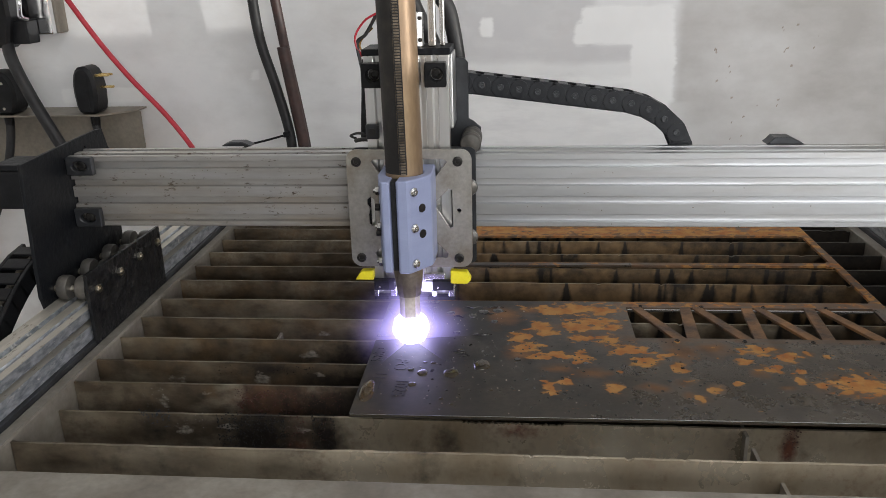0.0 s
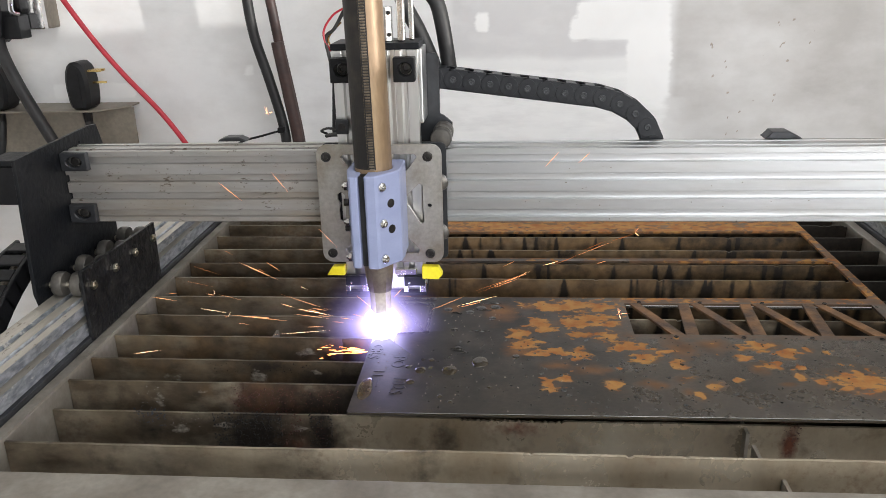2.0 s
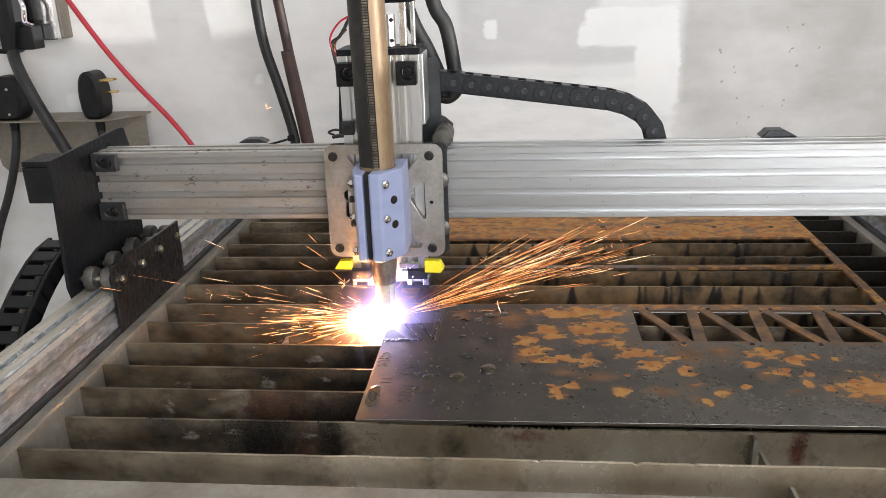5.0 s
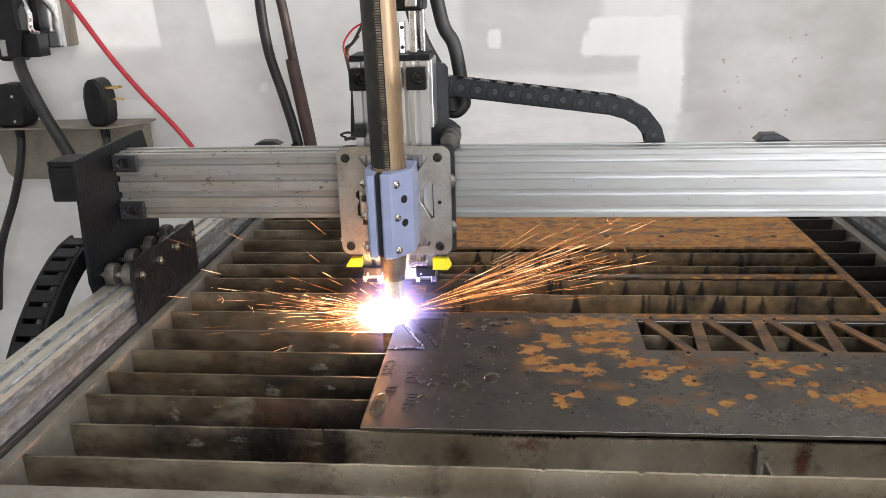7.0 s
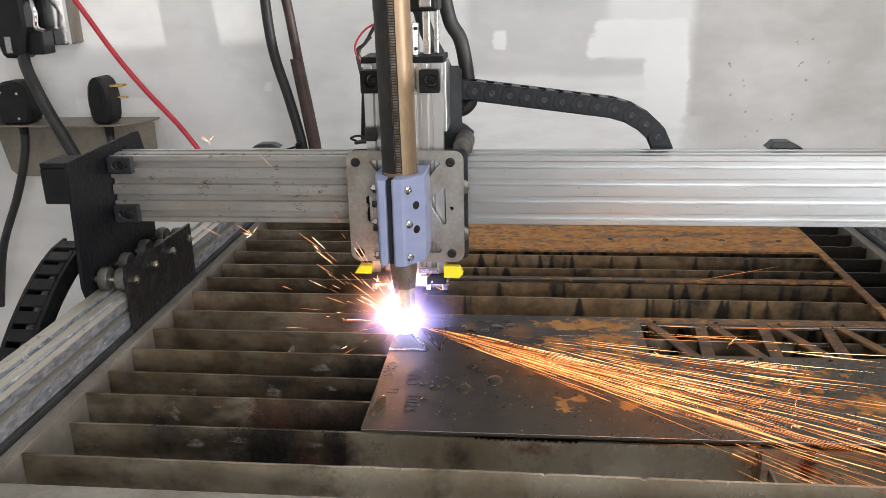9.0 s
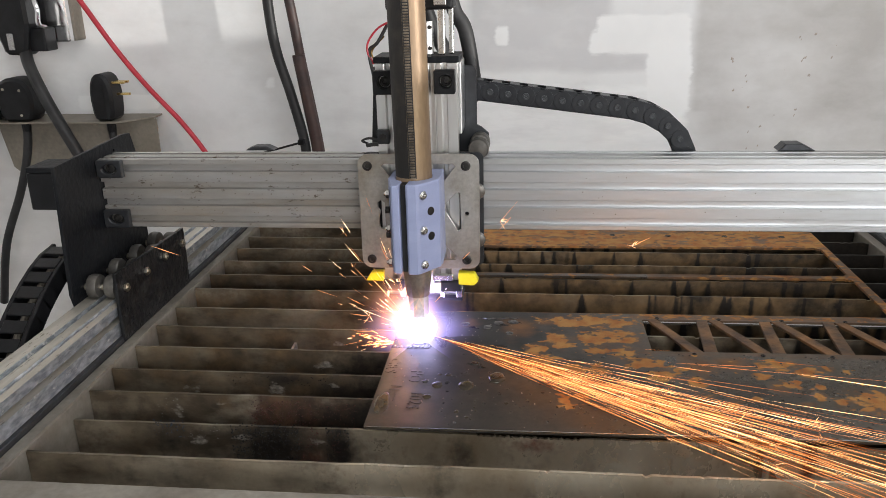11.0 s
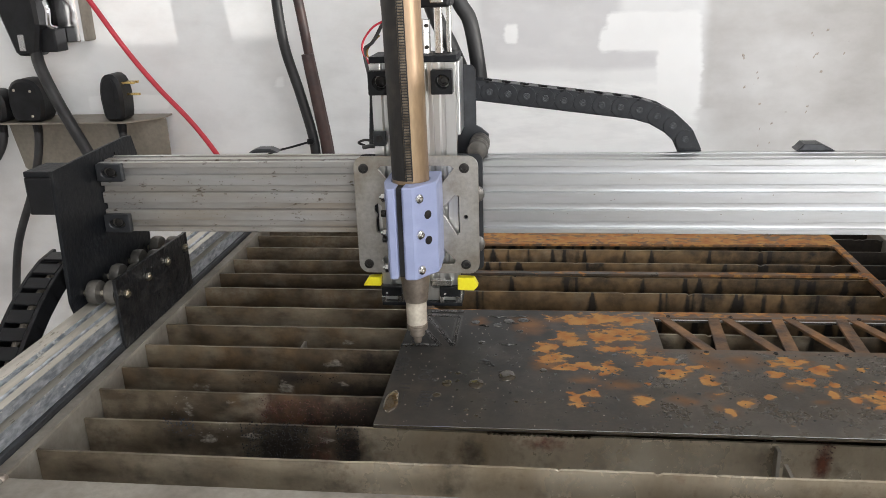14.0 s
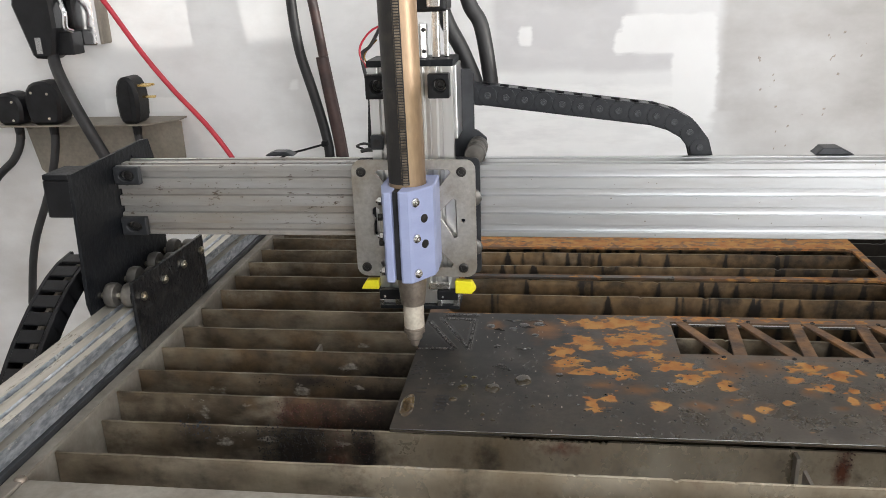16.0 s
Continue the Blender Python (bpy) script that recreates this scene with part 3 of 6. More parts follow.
def slat_pale(x, z, k):
    """Runs of melted metal stuck to a slat."""
    return min(0.5, max([0.7 * blob(x, z, *p) for p in PALE.get(k, ())], default=0.0))


xs = [XL + 0.001 + (XR - XL - 0.002) * i / 380 for i in range(381)]
zs = [-0.06, -0.053, -0.046, -0.04, -0.034, -0.028, -0.0235, -0.019, -0.015, -0.011, -0.008, -0.005, -0.0025, 0.0]
for k, y in enumerate(SLATS):
    lean = 0.0012 * noise.noise((k * 1.7, 0.4, 0))
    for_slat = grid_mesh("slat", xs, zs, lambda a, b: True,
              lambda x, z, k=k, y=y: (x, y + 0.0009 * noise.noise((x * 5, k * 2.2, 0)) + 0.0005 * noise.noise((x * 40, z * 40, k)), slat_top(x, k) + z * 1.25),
              {"burn_dark": lambda x, z, k=k: slat_burn_dark(x, z, k), "tan": lambda x, z, k=k: slat_tan(x, z, k), "grime_shade": lambda x, z, k=k: slat_grime_shade(x, z, k), "rust": lambda x, z, k=k: slat_rust(x, z, k), "pale": lambda x, z, k=k: slat_pale(x, z, k)}, M_SLAT, table)
    back = for_slat.modifiers.new("thickness", "SOLIDIFY")
    back.thickness, back.offset = 0.0028, -1

part("side_wall", box(XL - 0.014, XL, -0.16, 0.76, -0.11, -0.001, 0.0012), M_FRAME, table, "bare steel side of the table")
part("side_wall", box(XR, XR + 0.014, -0.16, 0.76, -0.11, -0.001, 0.0012), M_FRAME, table)


def crust(y, x0, x1, z0, z1, count, big, material, label, seed):
    """Beads of spatter and slag stuck to the front of a slat."""
    rnd = random.Random(seed)
    bm = bmesh.new()
    for k in range(count):
        x, z = rnd.uniform(x0, x1), z0 + (z1 - z0) * rnd.random() ** 0.8
        r = rnd.uniform(0.2, 1.0) ** 1.5 * big * 0.52
        one = bmesh.new()
        bmesh.ops.create_icosphere(one, subdivisions=1, radius=r)
        for v in one.verts:
            v.co = Vector((x, y, z)) + Vector((v.co.x * rnd.uniform(0.8, 1.3), v.co.y * 0.45, v.co.z * rnd.uniform(0.7, 1.2)))
        join(bm, one)
    ob = part("slag_crust", bm, material, table, label)
    return tagged(ob, kind="stuff")


crust(0.0505, -0.122, -0.062, -0.055, -0.006, 520, 0.0020, M_REDSLAG, "rust-red crust of spatter on a slat", 1)
crust(0.0505, -0.062, -0.015, -0.05, -0.008, 220, 0.0014, M_REDSLAG, "rust-red crust of spatter on a slat", 2)
crust(0.0177, -0.130, -0.065, -0.07, -0.012, 800, 0.0021, M_SCAB, "black crust of slag on a slat", 3)
crust(0.0177, -0.040, -0.018, -0.06, -0.012, 330, 0.0018, M_SCAB, "black crust of slag on a slat", 4)
crust(0.0177, -0.205, -0.175, -0.03, -0.010, 120, 0.0018, M_BLUESLAG, "blue-grey spatter on a slat", 5)
crust(0.0177, -0.170, -0.140, -0.03, -0.012, 30, 0.0010, M_LABEL, "pale spatter on a slat", 6)
crust(0.0505, -0.215, -0.190, -0.03, -0.005, 40, 0.0010, M_LABEL, "pale spatter on a slat", 7)
crust(0.0177, 0.382, 0.398, -0.036, -0.011, 70, 0.0020, M_REDSLAG, "red crust of spatter on a slat", 8)
crust(0.0177, 0.10, 0.19, -0.013, -0.0095, 60, 0.0010, M_LABEL, "pale beads along a slat's edge", 9)
crust(0.0962, -0.16, -0.05, -0.016, -0.004, 60, 0.0016, M_KERF, "black spatter along a slat's edge", 10)
crust(0.0177, -0.066, -0.046, -0.07, -0.014, 160, 0.0020, M_REDSLAG, "rust-red crust of spatter on a slat", 11)
crust(0.0177, -0.036, -0.02, -0.055, -0.018, 70, 0.0016, M_REDSLAG, "rust-red crust of spatter on a slat", 12)


part("weld_bead", tube([(-0.289, -0.094, 0.0005), (-0.290, -0.096, -0.008), (-0.292, -0.097, -0.022), (-0.292, -0.097, -0.04)], lambda f: 0.0035 + 0.002 * abs(math.sin(9 * f)), 10), M_NOZZLE, table, "shiny weld bead at the corner", True)
part("front_rail", box(XL, XR, -0.165, -0.0925, -0.06, -0.003, 0.002), M_FRAME, table, "bare steel front rail")
part("back_rail", box(XL, XR, 0.745, 0.76, -0.11, -0.001, 0.0012), M_FRAME, table)
part("side_lip", box(XL - 0.003, XL + 0.0, -0.0925, 0.745, -0.001, 0.0008), M_FRAME, table)
part("pan", box(XL, XR, -0.0925, 0.745, -0.115, -0.108), M_PAN, table, "dark slag-covered water pan")
for x, y in ((0.35, -0.027), (0.35, 0.03), (-0.12, 0.2), (0.36, -0.075)):
    part("cross_rib", box(x - 0.0015, x + 0.0015, y - 0.020, y + 0.020, -0.085, -0.02), M_FRAME, table, "short steel rib between two slats")
for x in (XL + 0.02, XR - 0.02):
    for y in (-0.13, 0.72):
        part("table_leg", box(x - 0.02, x + 0.02, y - 0.02, y + 0.02, -0.95, -0.11, 0.003), M_FRAME, table)


def rail_profile(x0, x1, z0, z1):
    """Outline of a slotted aluminium rail, x and z: a groove on top, an open slot in the side."""
    cx, cz = (x0 + x1) / 2, (z0 + z1) / 2
    out = [(x0, z0), (x0, z1), (cx - 0.0042, z1), (cx - 0.0030, z1 - 0.0040), (cx + 0.0030, z1 - 0.0040), (cx + 0.0042, z1)]
    out += [(x1 - 0.0060, z1), (x1 - 0.0045, z1 - 0.0012), (x1 - 0.0045, z1 - 0.003), (x1, z1 - 0.006)]
    return out + [(x1, cz + 0.004), (x1 - 0.009, cz + 0.0045), (x1 - 0.009, cz - 0.004), (x1, cz - 0.0045), (x1, z0)]


for side, x0 in ((0, -0.3445), (1, 0.6505)):
    prof = rail_profile(x0, x0 + 0.040, 0.005, 0.045)
    if side:
        prof = [(2 * x0 + 0.04 - a, b) for a, b in prof][::-1]
    rows = [-0.30 + 0.01 * i for i in range(111)]
    n = len(prof)
    bm = bmesh.new()
    lines = [[bm.verts.new((a, y, b)) for a, b in prof] for y in rows]
    for p, q in zip(lines, lines[1:]):
        for k in range(n):
            bm.faces.new((p[k - 1], p[k], q[k], q[k - 1]))
    bm.faces.new(lines[0])
    bm.faces.new(lines[-1])
    rail = solo("linear_rail", bm, M_RAIL, "slotted aluminium rail along the table side, tan on top, scuffed blue-grey sides", "rail", "rails beside the table")
    rail.data.materials.append(M_RAIL_SIDE)
    # Top faces are tan, side faces scuffed blue-grey.
    for p in rail.data.polygons:
        p.material_index = int(abs(p.normal.x) > 0.6)
    rail.data.attributes.new("dent", "FLOAT", "POINT").data.foreach_set("value", [0.33 + 0.12 * noise.noise((v.co.x * 90, v.co.y * 25, v.co.z * 90)) for v in rail.data.vertices])
    part("rail_bed", box(x0 - 0.004, x0 + 0.0445, -0.30, 0.80, -0.06, 0.0045, 0.001), M_DARKPLATE, rail, "dark steel ledge under the rail")

# ---- the sheet being cut ----
RUST = [
    (0.212, 0.233, 0.049, 0.018), (0.237, 0.194, 0.026, 0.018), (0.208, 0.192, 0.014, 0.013), (0.179, 0.182, 0.012, 0.017), (0.155, 0.159, 0.012, 0.013),
    (0.156, 0.134, 0.014, 0.010), (0.180, 0.118, 0.022, 0.006), (0.222, 0.16, 0.014, 0.009), (0.245, 0.159, 0.014, 0.015), (0.26, 0.138, 0.015, 0.014),
    (0.277, 0.111, 0.013, 0.011), (0.214, 0.118, 0.008, 0.012), (0.463, 0.065, 0.024, 0.022),
]
# round spots of orange rust
RINGS = [
    (0.307, 0.068, 0.0088, 0.0067), (0.332, 0.056, 0.008, 0.0074), (0.316, 0.034, 0.005, 0.008), (0.240, 0.055, 0.0088, 0.0104),
    (0.181, 0.054, 0.0070, 0.0119), (0.196, 0.064, 0.0099, 0.0068), (0.413, 0.075, 0.0050, 0.0096), (0.419, 0.092, 0.0028, 0.0080),
    (0.430, 0.064, 0.0058, 0.0065), (0.373, 0.112, 0.0072, 0.0053), (0.414, 0.117, 0.0108, 0.0085), (0.423, 0.128, 0.0060, 0.0043),
    (0.439, 0.128, 0.0048, 0.0065), (0.396, 0.137, 0.0150, 0.0110), (0.307, 0.098, 0.0077, 0.0104), (0.292, 0.121, 0.0050, 0.0055),
    (0.355, 0.066, 0.0034, 0.0038), (0.388, 0.099, 0.0042, 0.0051), (0.374, 0.132, 0.0074, 0.006),
]
# thin brown bloom
BLOOM = [(0.276, 0.057, 0.0158, 0.0114), (0.349, 0.139, 0.022, 0.018), (0.315, 0.131, 0.0179, 0.0247), (0.380, 0.089, 0.0102, 0.012), (0.400, 0.060, 0.008, 0.005), (0.307, 0.043, 0.008, 0.006), (0.135, 0.215, 0.022, 0.03), (0.165, 0.23, 0.02, 0.012), (0.155, 0.12, 0.02, 0.012), (0.22, 0.085, 0.02, 0.012), (0.08, 0.225, 0.014, 0.012), (0.19, 0.09, 0.02, 0.01)]
rnd = random.Random(11)
SPOTS = [(rnd.uniform(0.28, 0.52), rnd.uniform(0.03, 0.145), rnd.uniform(0.004, 0.010), rnd.uniform(0.003, 0.007)) for k in range(4)]
PITS = [(rnd.uniform(0.05, 0.5), rnd.uniform(0.02, 0.15), rnd.uniform(0.0012, 0.003), rnd.uniform(0.001, 0.002)) for k in range(70)]
CELL, TX, TY0, TY1, BACK = 0.0684, 0.2745, 0.161, 0.243, 0.690


def on_sheet(x, y):
    if TX < x < TX + 4 * CELL - 0.002 and TY0 < y < TY1:
        return False
    for x0, x1, y0, y1 in ((0.022, 0.5525, 0.257, 0.3775), (0.022, 0.5525, 0.3875, 0.4985)):
        if x0 < x < x1 and y0 < y < y1:
            dx, dy = min(x - x0, x1 - x), min(y - y0, y1 - y)
            if dx > 0.012 or dy > 0.012 or (0.012 - dx) ** 2 + (0.012 - dy) ** 2 < 0.000144:
                return False
    return True


few = random.Random(77)
for k in range(26):
    q = few.uniform(0.0010, 0.0026)
    SPOTS.append((few.uniform(0.16, 0.56), few.uniform(0.02, 0.16) if k % 3 else few.uniform(0.09, 0.24), q * few.uniform(1.0, 1.8), q))


def sheet_rust(x, y):
    wob = 0.006 * noise.noise((x * 60, y * 75, 0.0)) + 0.003 * noise.noise((x * 150, y * 170, 6.0))
    wob2 = 0.006 * noise.noise((x * 60, y * 75, 9.0)) + 0.003 * noise.noise((x * 150, y * 170, 16.0))
    v = 0.0
    for cx, cy, rx, ry in RUST + SPOTS:
        v = max(v, blob(x + wob, y + wob2, cx, cy, rx * 1.75, ry * 1.75))
    for cx, cy, rx, ry in RINGS:
        v = max(v, blob(x + wob * 0.5, y + wob2 * 0.5, cx, cy, rx * 1.75, ry * 1.75))
    if y > 0.4985:
        v = max(v, 0.66 + 0.5 * noise.noise((x * 9, y * 70, 2)))
    elif y > 0.3775 and y < 0.3875:
        v = max(v, 0.1 + 0.42 * smooth(x, 0.25, 0.4) + 0.3 * noise.noise((x * 14, y * 30, 2)))
    elif y > 0.257:
        v = max(v, 0.42 + 0.3 * noise.noise((x * 14, y * 30, 2)))
    elif y > 0.242 and x > 0.2:
        v = max(v, 0.36 + 0.3 * noise.noise((x * 18, y * 30, 2)))
    return 0.27 + 0.50 * v + (0.2 * noise.noise((x * 45, y * 85, 5.0)) - 0.5 * max(0.0, noise.noise((x * 110, y * 150, 3.0)) - 0.16)) * (v > 0)


def sheet_oldrust(x, y):
    if y > 0.3775 and y < 0.3875 and x < 0.3:
        return 0.30 + 0.3 * noise.noise((x * 22, y * 22, 1))
    if y > 0.257:
        return 0.62 + (0.12 if y > 0.49 else 0.0) + 0.25 * noise.noise((x * 22, y * 22, 1))
    wob = 0.004 * noise.noise((x * 50, y * 70, 4.0))
    v = max(0.62 * blob(x + wob, y + wob, cx, cy, rx * 2.2, ry * 2.2) for cx, cy, rx, ry in RUST + RINGS)
    v = max(v, max(0.85 * blob(x + wob, y + wob, cx, cy, rx * 1.6, ry * 1.6) for cx, cy, rx, ry in BLOOM))
    if x > 0.26 and y > 0.15:
        v = max(v, 0.25 + 0.35 * max(0.0, 1 - abs(y - 0.25) / 0.012) + 0.2 * max(0.0, 1 - abs(y - 0.158) / 0.008))
    return v


# Scorching round the cut, plus the sheet's reflection gradient painted darker left and back.
def sheet_scorch_shade(x, y):
    d = math.hypot((x - 0.02) * 0.8, y - 0.2)
    return 0.20 + 0.20 * smooth(-x, -0.32, -0.10) + 0.45 * max(0.0, min(1.0, (0.26 - d) / 0.17)) + 0.16 * smooth(y, 0.15, 0.2) * smooth(-x, -0.24, -0.1) + 0.12 * noise.noise((x * 25, y * 25, 7))


CUTS = ((0.0172, 0.2410, 0.0556, 0.2375), (0.0556, 0.2375, 0.0552, 0.1619), (0.0552, 0.1619, 0.0172, 0.2410), (0.0032, 0.2320, 0.0404, 0.1612), (0.0, 0.1597, 0.0404, 0.1612), (0.0215, 0.2505, 0.0578, 0.2513))


def cut_distance(x, y, x0, y0, x1, y1):
    """How far a spot lies from a straight cut."""
    f = max(0.0, min(1.0, ((x - x0) * (x1 - x0) + (y - y0) * (y1 - y0)) / ((x1 - x0) ** 2 + (y1 - y0) ** 2)))
    return math.hypot(x - x0 - f * (x1 - x0), y - y0 - f * (y1 - y0))


def sheet_pit(x, y):
    v = max(blob(x, y, *p) for p in PITS)
    if x < 0.07 and 0.15 < y < 0.26:
        near = min(cut_distance(x, y, *q) for q in CUTS)
        v = max(v, 0.5 * (1 - smooth(near, 0.0015, 0.0075)))
    return min(0.95, v * 1.9)


def grid_axis(lo, hi, step, extra):
    vals = sorted(set([round(lo + (hi - lo) * i / round((hi - lo) / step), 5) for i in range(round((hi - lo) / step) + 1)] + list(extra)))
    return [v for i, v in enumerate(vals) if i == 0 or v - vals[i - 1] > 0.0004]


sheet = thing("steel_sheet", 0.28, 0.28, -0.003, "dark mill-scaled steel sheet with orange rust and cut-outs, lying on slats", "steel sheet")
gx = grid_axis(0.0, 0.562, 0.002, ())
gy = grid_axis(0.0, BACK, 0.002, ())
grid_mesh("plate", gx, gy, on_sheet, lambda x, y: (x, y + 0.007 * x, 0.0), {"rust": sheet_rust, "oldrust": sheet_oldrust, "pit": sheet_pit, "scorch_shade": sheet_scorch_shade}, M_SHEET, sheet, (0, 0, -0.003))


def bar(x0, y0, x1, y1, w0, w1, bm=None):
    """A flat cut strip between two points, its ends level with the chords."""
    return flat([(x0 - w0 / 2, y0), (x0 + w0 / 2, y0), (x1 + w1 / 2, y1), (x1 - w1 / 2, y1)], [], "z", -0.0032, -0.0002, 0.0003, bm)


for k in range(4):
    x = TX + k * CELL
    part("diagonal_strip", bar(x + 0.0475, TY0 - 0.001, x + 0.0105, TY1 + 0.003, 0.0135, 0.0115), M_TRUSS, sheet, "rusty diagonal strip left between cut-outs")
    if k < 3:
        part("upright_strip", bar(x + CELL - 0.009, TY0 - 0.001, x + CELL - 0.0025, TY1 + 0.003, 0.0135, 0.012), M_TRUSS, sheet)
    for bx, by in ((x + 0.0415, 0.1585), (x + 0.0165, 0.2475)):
        part("pierce_hole", lathe([(0.0024, -0.0002), (0.0024, 0.0006), (0.0012, 0.0004), (0.0008, 0.0002)], (bx, by, 0), "z", 10), M_KERF, sheet, "burnt pierce hole")
for bx, by in ((0.433, 0.550), (0.514, 0.549), (0.352, 0.551), (0.271, 0.552)):
    part("pierce_hole", lathe([(0.0042, -0.0002), (0.0042, 0.0005), (0.0026, 0.0003), (0.0008, 0.0002)], (bx, by, 0), "z", 12), M_KERF, sheet, "burnt pierce hole")
part("cut_edge", box(TX + 0.001, 0.545, TY1 - 0.0035, TY1 - 0.001, -0.0034, -0.0012), M_STEEL, sheet, "bright melted cut edge")


def kerf(x0, y0, x1, y1, w=0.0042):
    d = Vector((x1 - x0, y1 - y0)).normalized() * w / 2
    n = Vector((-d.y, d.x))
    pts = [(x0 - n.x, y0 - n.y), (x1 - n.x, y1 - n.y), (x1 + n.x, y1 + n.y), (x0 + n.x, y0 + n.y)]
    part("kerf", flat(pts, [], "z", -0.001, 0.0004), M_KERF, sheet, "fresh black cutting kerf")
    pts = [(x0 + n.x * 1.05, y0 + n.y * 1.05), (x1 + n.x * 1.05, y1 + n.y * 1.05), (x1 + n.x * 1.35, y1 + n.y * 1.35), (x0 + n.x * 1.35, y0 + n.y * 1.35)]
    part("slag_bead", flat(pts, [], "z", -0.001, 0.0006), M_SCALE, sheet, "glossy bead of melted steel")


for q in CUTS:
    kerf(*q)
rnd = random.Random(6)
bm = bmesh.new()
for x0, y0, x1, y1 in CUTS:
    for k in range(60):
        f, q = rnd.random(), rnd.uniform(0.0004, 0.0014)
        one = bmesh.new()
        bmesh.ops.create_icosphere(one, subdivisions=1, radius=q)
        for v in one.verts:
            v.co = Vector((x0 + (x1 - x0) * f + v.co.x * rnd.uniform(0.8, 1.8), y0 + (y1 - y0) * f + rnd.choice((-1, 1)) * 0.0021 + v.co.y, 0.0002 + v.co.z * 0.7))
        join(bm, one)
tagged(part("kerf_slag", bm, M_SCALE, sheet, "glossy black slag along the fresh cuts", smooth=True), kind="stuff")
rnd = random.Random(8)
bm = bmesh.new()
for k in range(110):
    x, y = abs(rnd.gauss(0.03, 0.09)) + 0.003, rnd.uniform(0.004, 0.245)
    if not on_sheet(x, y) or x > 0.5:
        continue
    r = rnd.uniform(0.0003, 0.0009)
    lathe([(r, -0.0002), (r * 0.8, r * 0.6), (r * 0.2, r)], (x, y + 0.007 * x, 0), "z", 6, bm)
tagged(part("spatter_beads", bm, M_NOZZLE, sheet, "tiny bright beads of spatter"), kind="stuff")
# Thin bright strip added as the highlight of the lit front edge.
part("edge_burr", flat([(0.001, -0.0007), (0.562, -0.0007 + 0.004), (0.562, 0.0042), (0.001, 0.0002)], [], "z", -0.0012, 0.0003), M_STEEL, sheet, "thin bright strip for the lit front edge")
rnd = random.Random(44)
bm = bmesh.new()
for k in range(340):
    x, y = rnd.uniform(0.06, 0.555), 0.006 + 0.15 * rnd.random()
    r = rnd.uniform(0.0004, 0.0011) * (1.9 if rnd.random() < 0.16 else 1.0)
    one = bmesh.new()
    vs = [one.verts.new((x + r * 1.5 * math.cos(a * 0.8976) * rnd.uniform(0.7, 1.2), y + 0.007 * x + r * 1.3 * math.sin(a * 0.8976) * rnd.uniform(0.7, 1.2), 0.00018)) for a in range(7)]
    one.faces.new(vs)
    ret = bmesh.ops.extrude_face_region(one, geom=one.faces[:])
    bmesh.ops.translate(one, vec=(0, 0, -0.0006), verts=[g for g in ret["geom"] if isinstance(g, bmesh.types.BMVert)])
    join(bm, one)
tagged(part("burnt_scale", bm, M_SCALE, sheet, "small dark flakes of burnt scale"), kind="stuff")
# half-lifted flakes of scale, and drops of water and oil on the sheet
for x, y, r in ((0.045, 0.085, 0.003), (0.085, 0.17, 0.004), (0.1, 0.215, 0.005), (0.075, 0.222, 0.005), (0.125, 0.2, 0.004), (0.112, 0.226, 0.006), (0.128, 0.23, 0.006)):
    part("scale_blister", lathe([(r, -0.0003), (r * 0.93, 0.0006), (r * 0.6, 0.0012), (r * 0.2, 0.0014), (0.0001, 0.0014)], (x, y, 0), "z", 14), M_SCALE, sheet, "raised blister of mill scale", smooth=True)


def puddle(name, cx, cy, rx, ry, h, material, label, seed):
    """A low dome of liquid with an uneven rim."""
    bm = bmesh.new()
    rows = []
    for f, z in ((1.0, -0.0002), (0.97, 0.35), (0.86, 0.75), (0.6, 0.95), (0.3, 1.0)):
        row = []
        for i in range(22):
            a = 6.28319 * i / 22
            q = f * (1 + 0.22 * noise.noise((math.cos(a) * 1.3, math.sin(a) * 1.3, seed)))
            row.append(bm.verts.new((cx + rx * q * math.cos(a), cy + ry * q * math.sin(a), z * h if z > 0 else z)))
        rows.append(row)
    for a, b in zip(rows, rows[1:]):
        for i in range(22):
            bm.faces.new((a[i - 1], a[i], b[i], b[i - 1]))
    bm.faces.new(rows[-1])
    return part(name, bm, material, sheet, label, smooth=True)


for k, (x, y, r) in enumerate(((0.0578, 0.0788, 0.0055), (0.0856, 0.0795, 0.0080), (0.1148, 0.0973, 0.0090), (0.0500, 0.0560, 0.0040), (0.0665, 0.1000, 0.0028), (0.0580, 0.1010, 0.0022), (0.0800, 0.0300, 0.0024), (0.1250, 0.0480, 0.0022), (0.1500, 0.1100, 0.0035), (0.0900, 0.0210, 0.0020))):
    puddle("drop", x, y, r, r * 1.15, 0.0013 * r / 0.006, M_DROP, "clear rounded drop lying on the sheet", 3.1 * k)
puddle("oil_puddle", 0.0092, 0.0415, 0.0068, 0.021, 0.0012, M_OIL, "amber puddle of oil at the sheet's edge", 40.0)
rnd = random.Random(19)
for x, y, ln in ((0.0905, 0.1232, 0.016), (0.0980, 0.1180, 0.009), (0.112, 0.167, 0.022), (0.100, 0.238, 0.022), (0.125, 0.239, 0.020), (0.130, 0.228, 0.016), (0.118, 0.221, 0.013), (0.085, 0.212, 0.012), (0.31, 0.098, 0.004)):
    pts = [(x + ln * (k / 6 - 0.5), y + rnd.uniform(-0.0018, 0.0018), 0.0003) for k in range(7)]
    part("slag_thread", tube(pts, lambda f: 0.0002 + 0.0011 * math.sin(3.1416 * f), 6, None, 3), M_SCALE, sheet, "glossy thread of black slag", smooth=True)


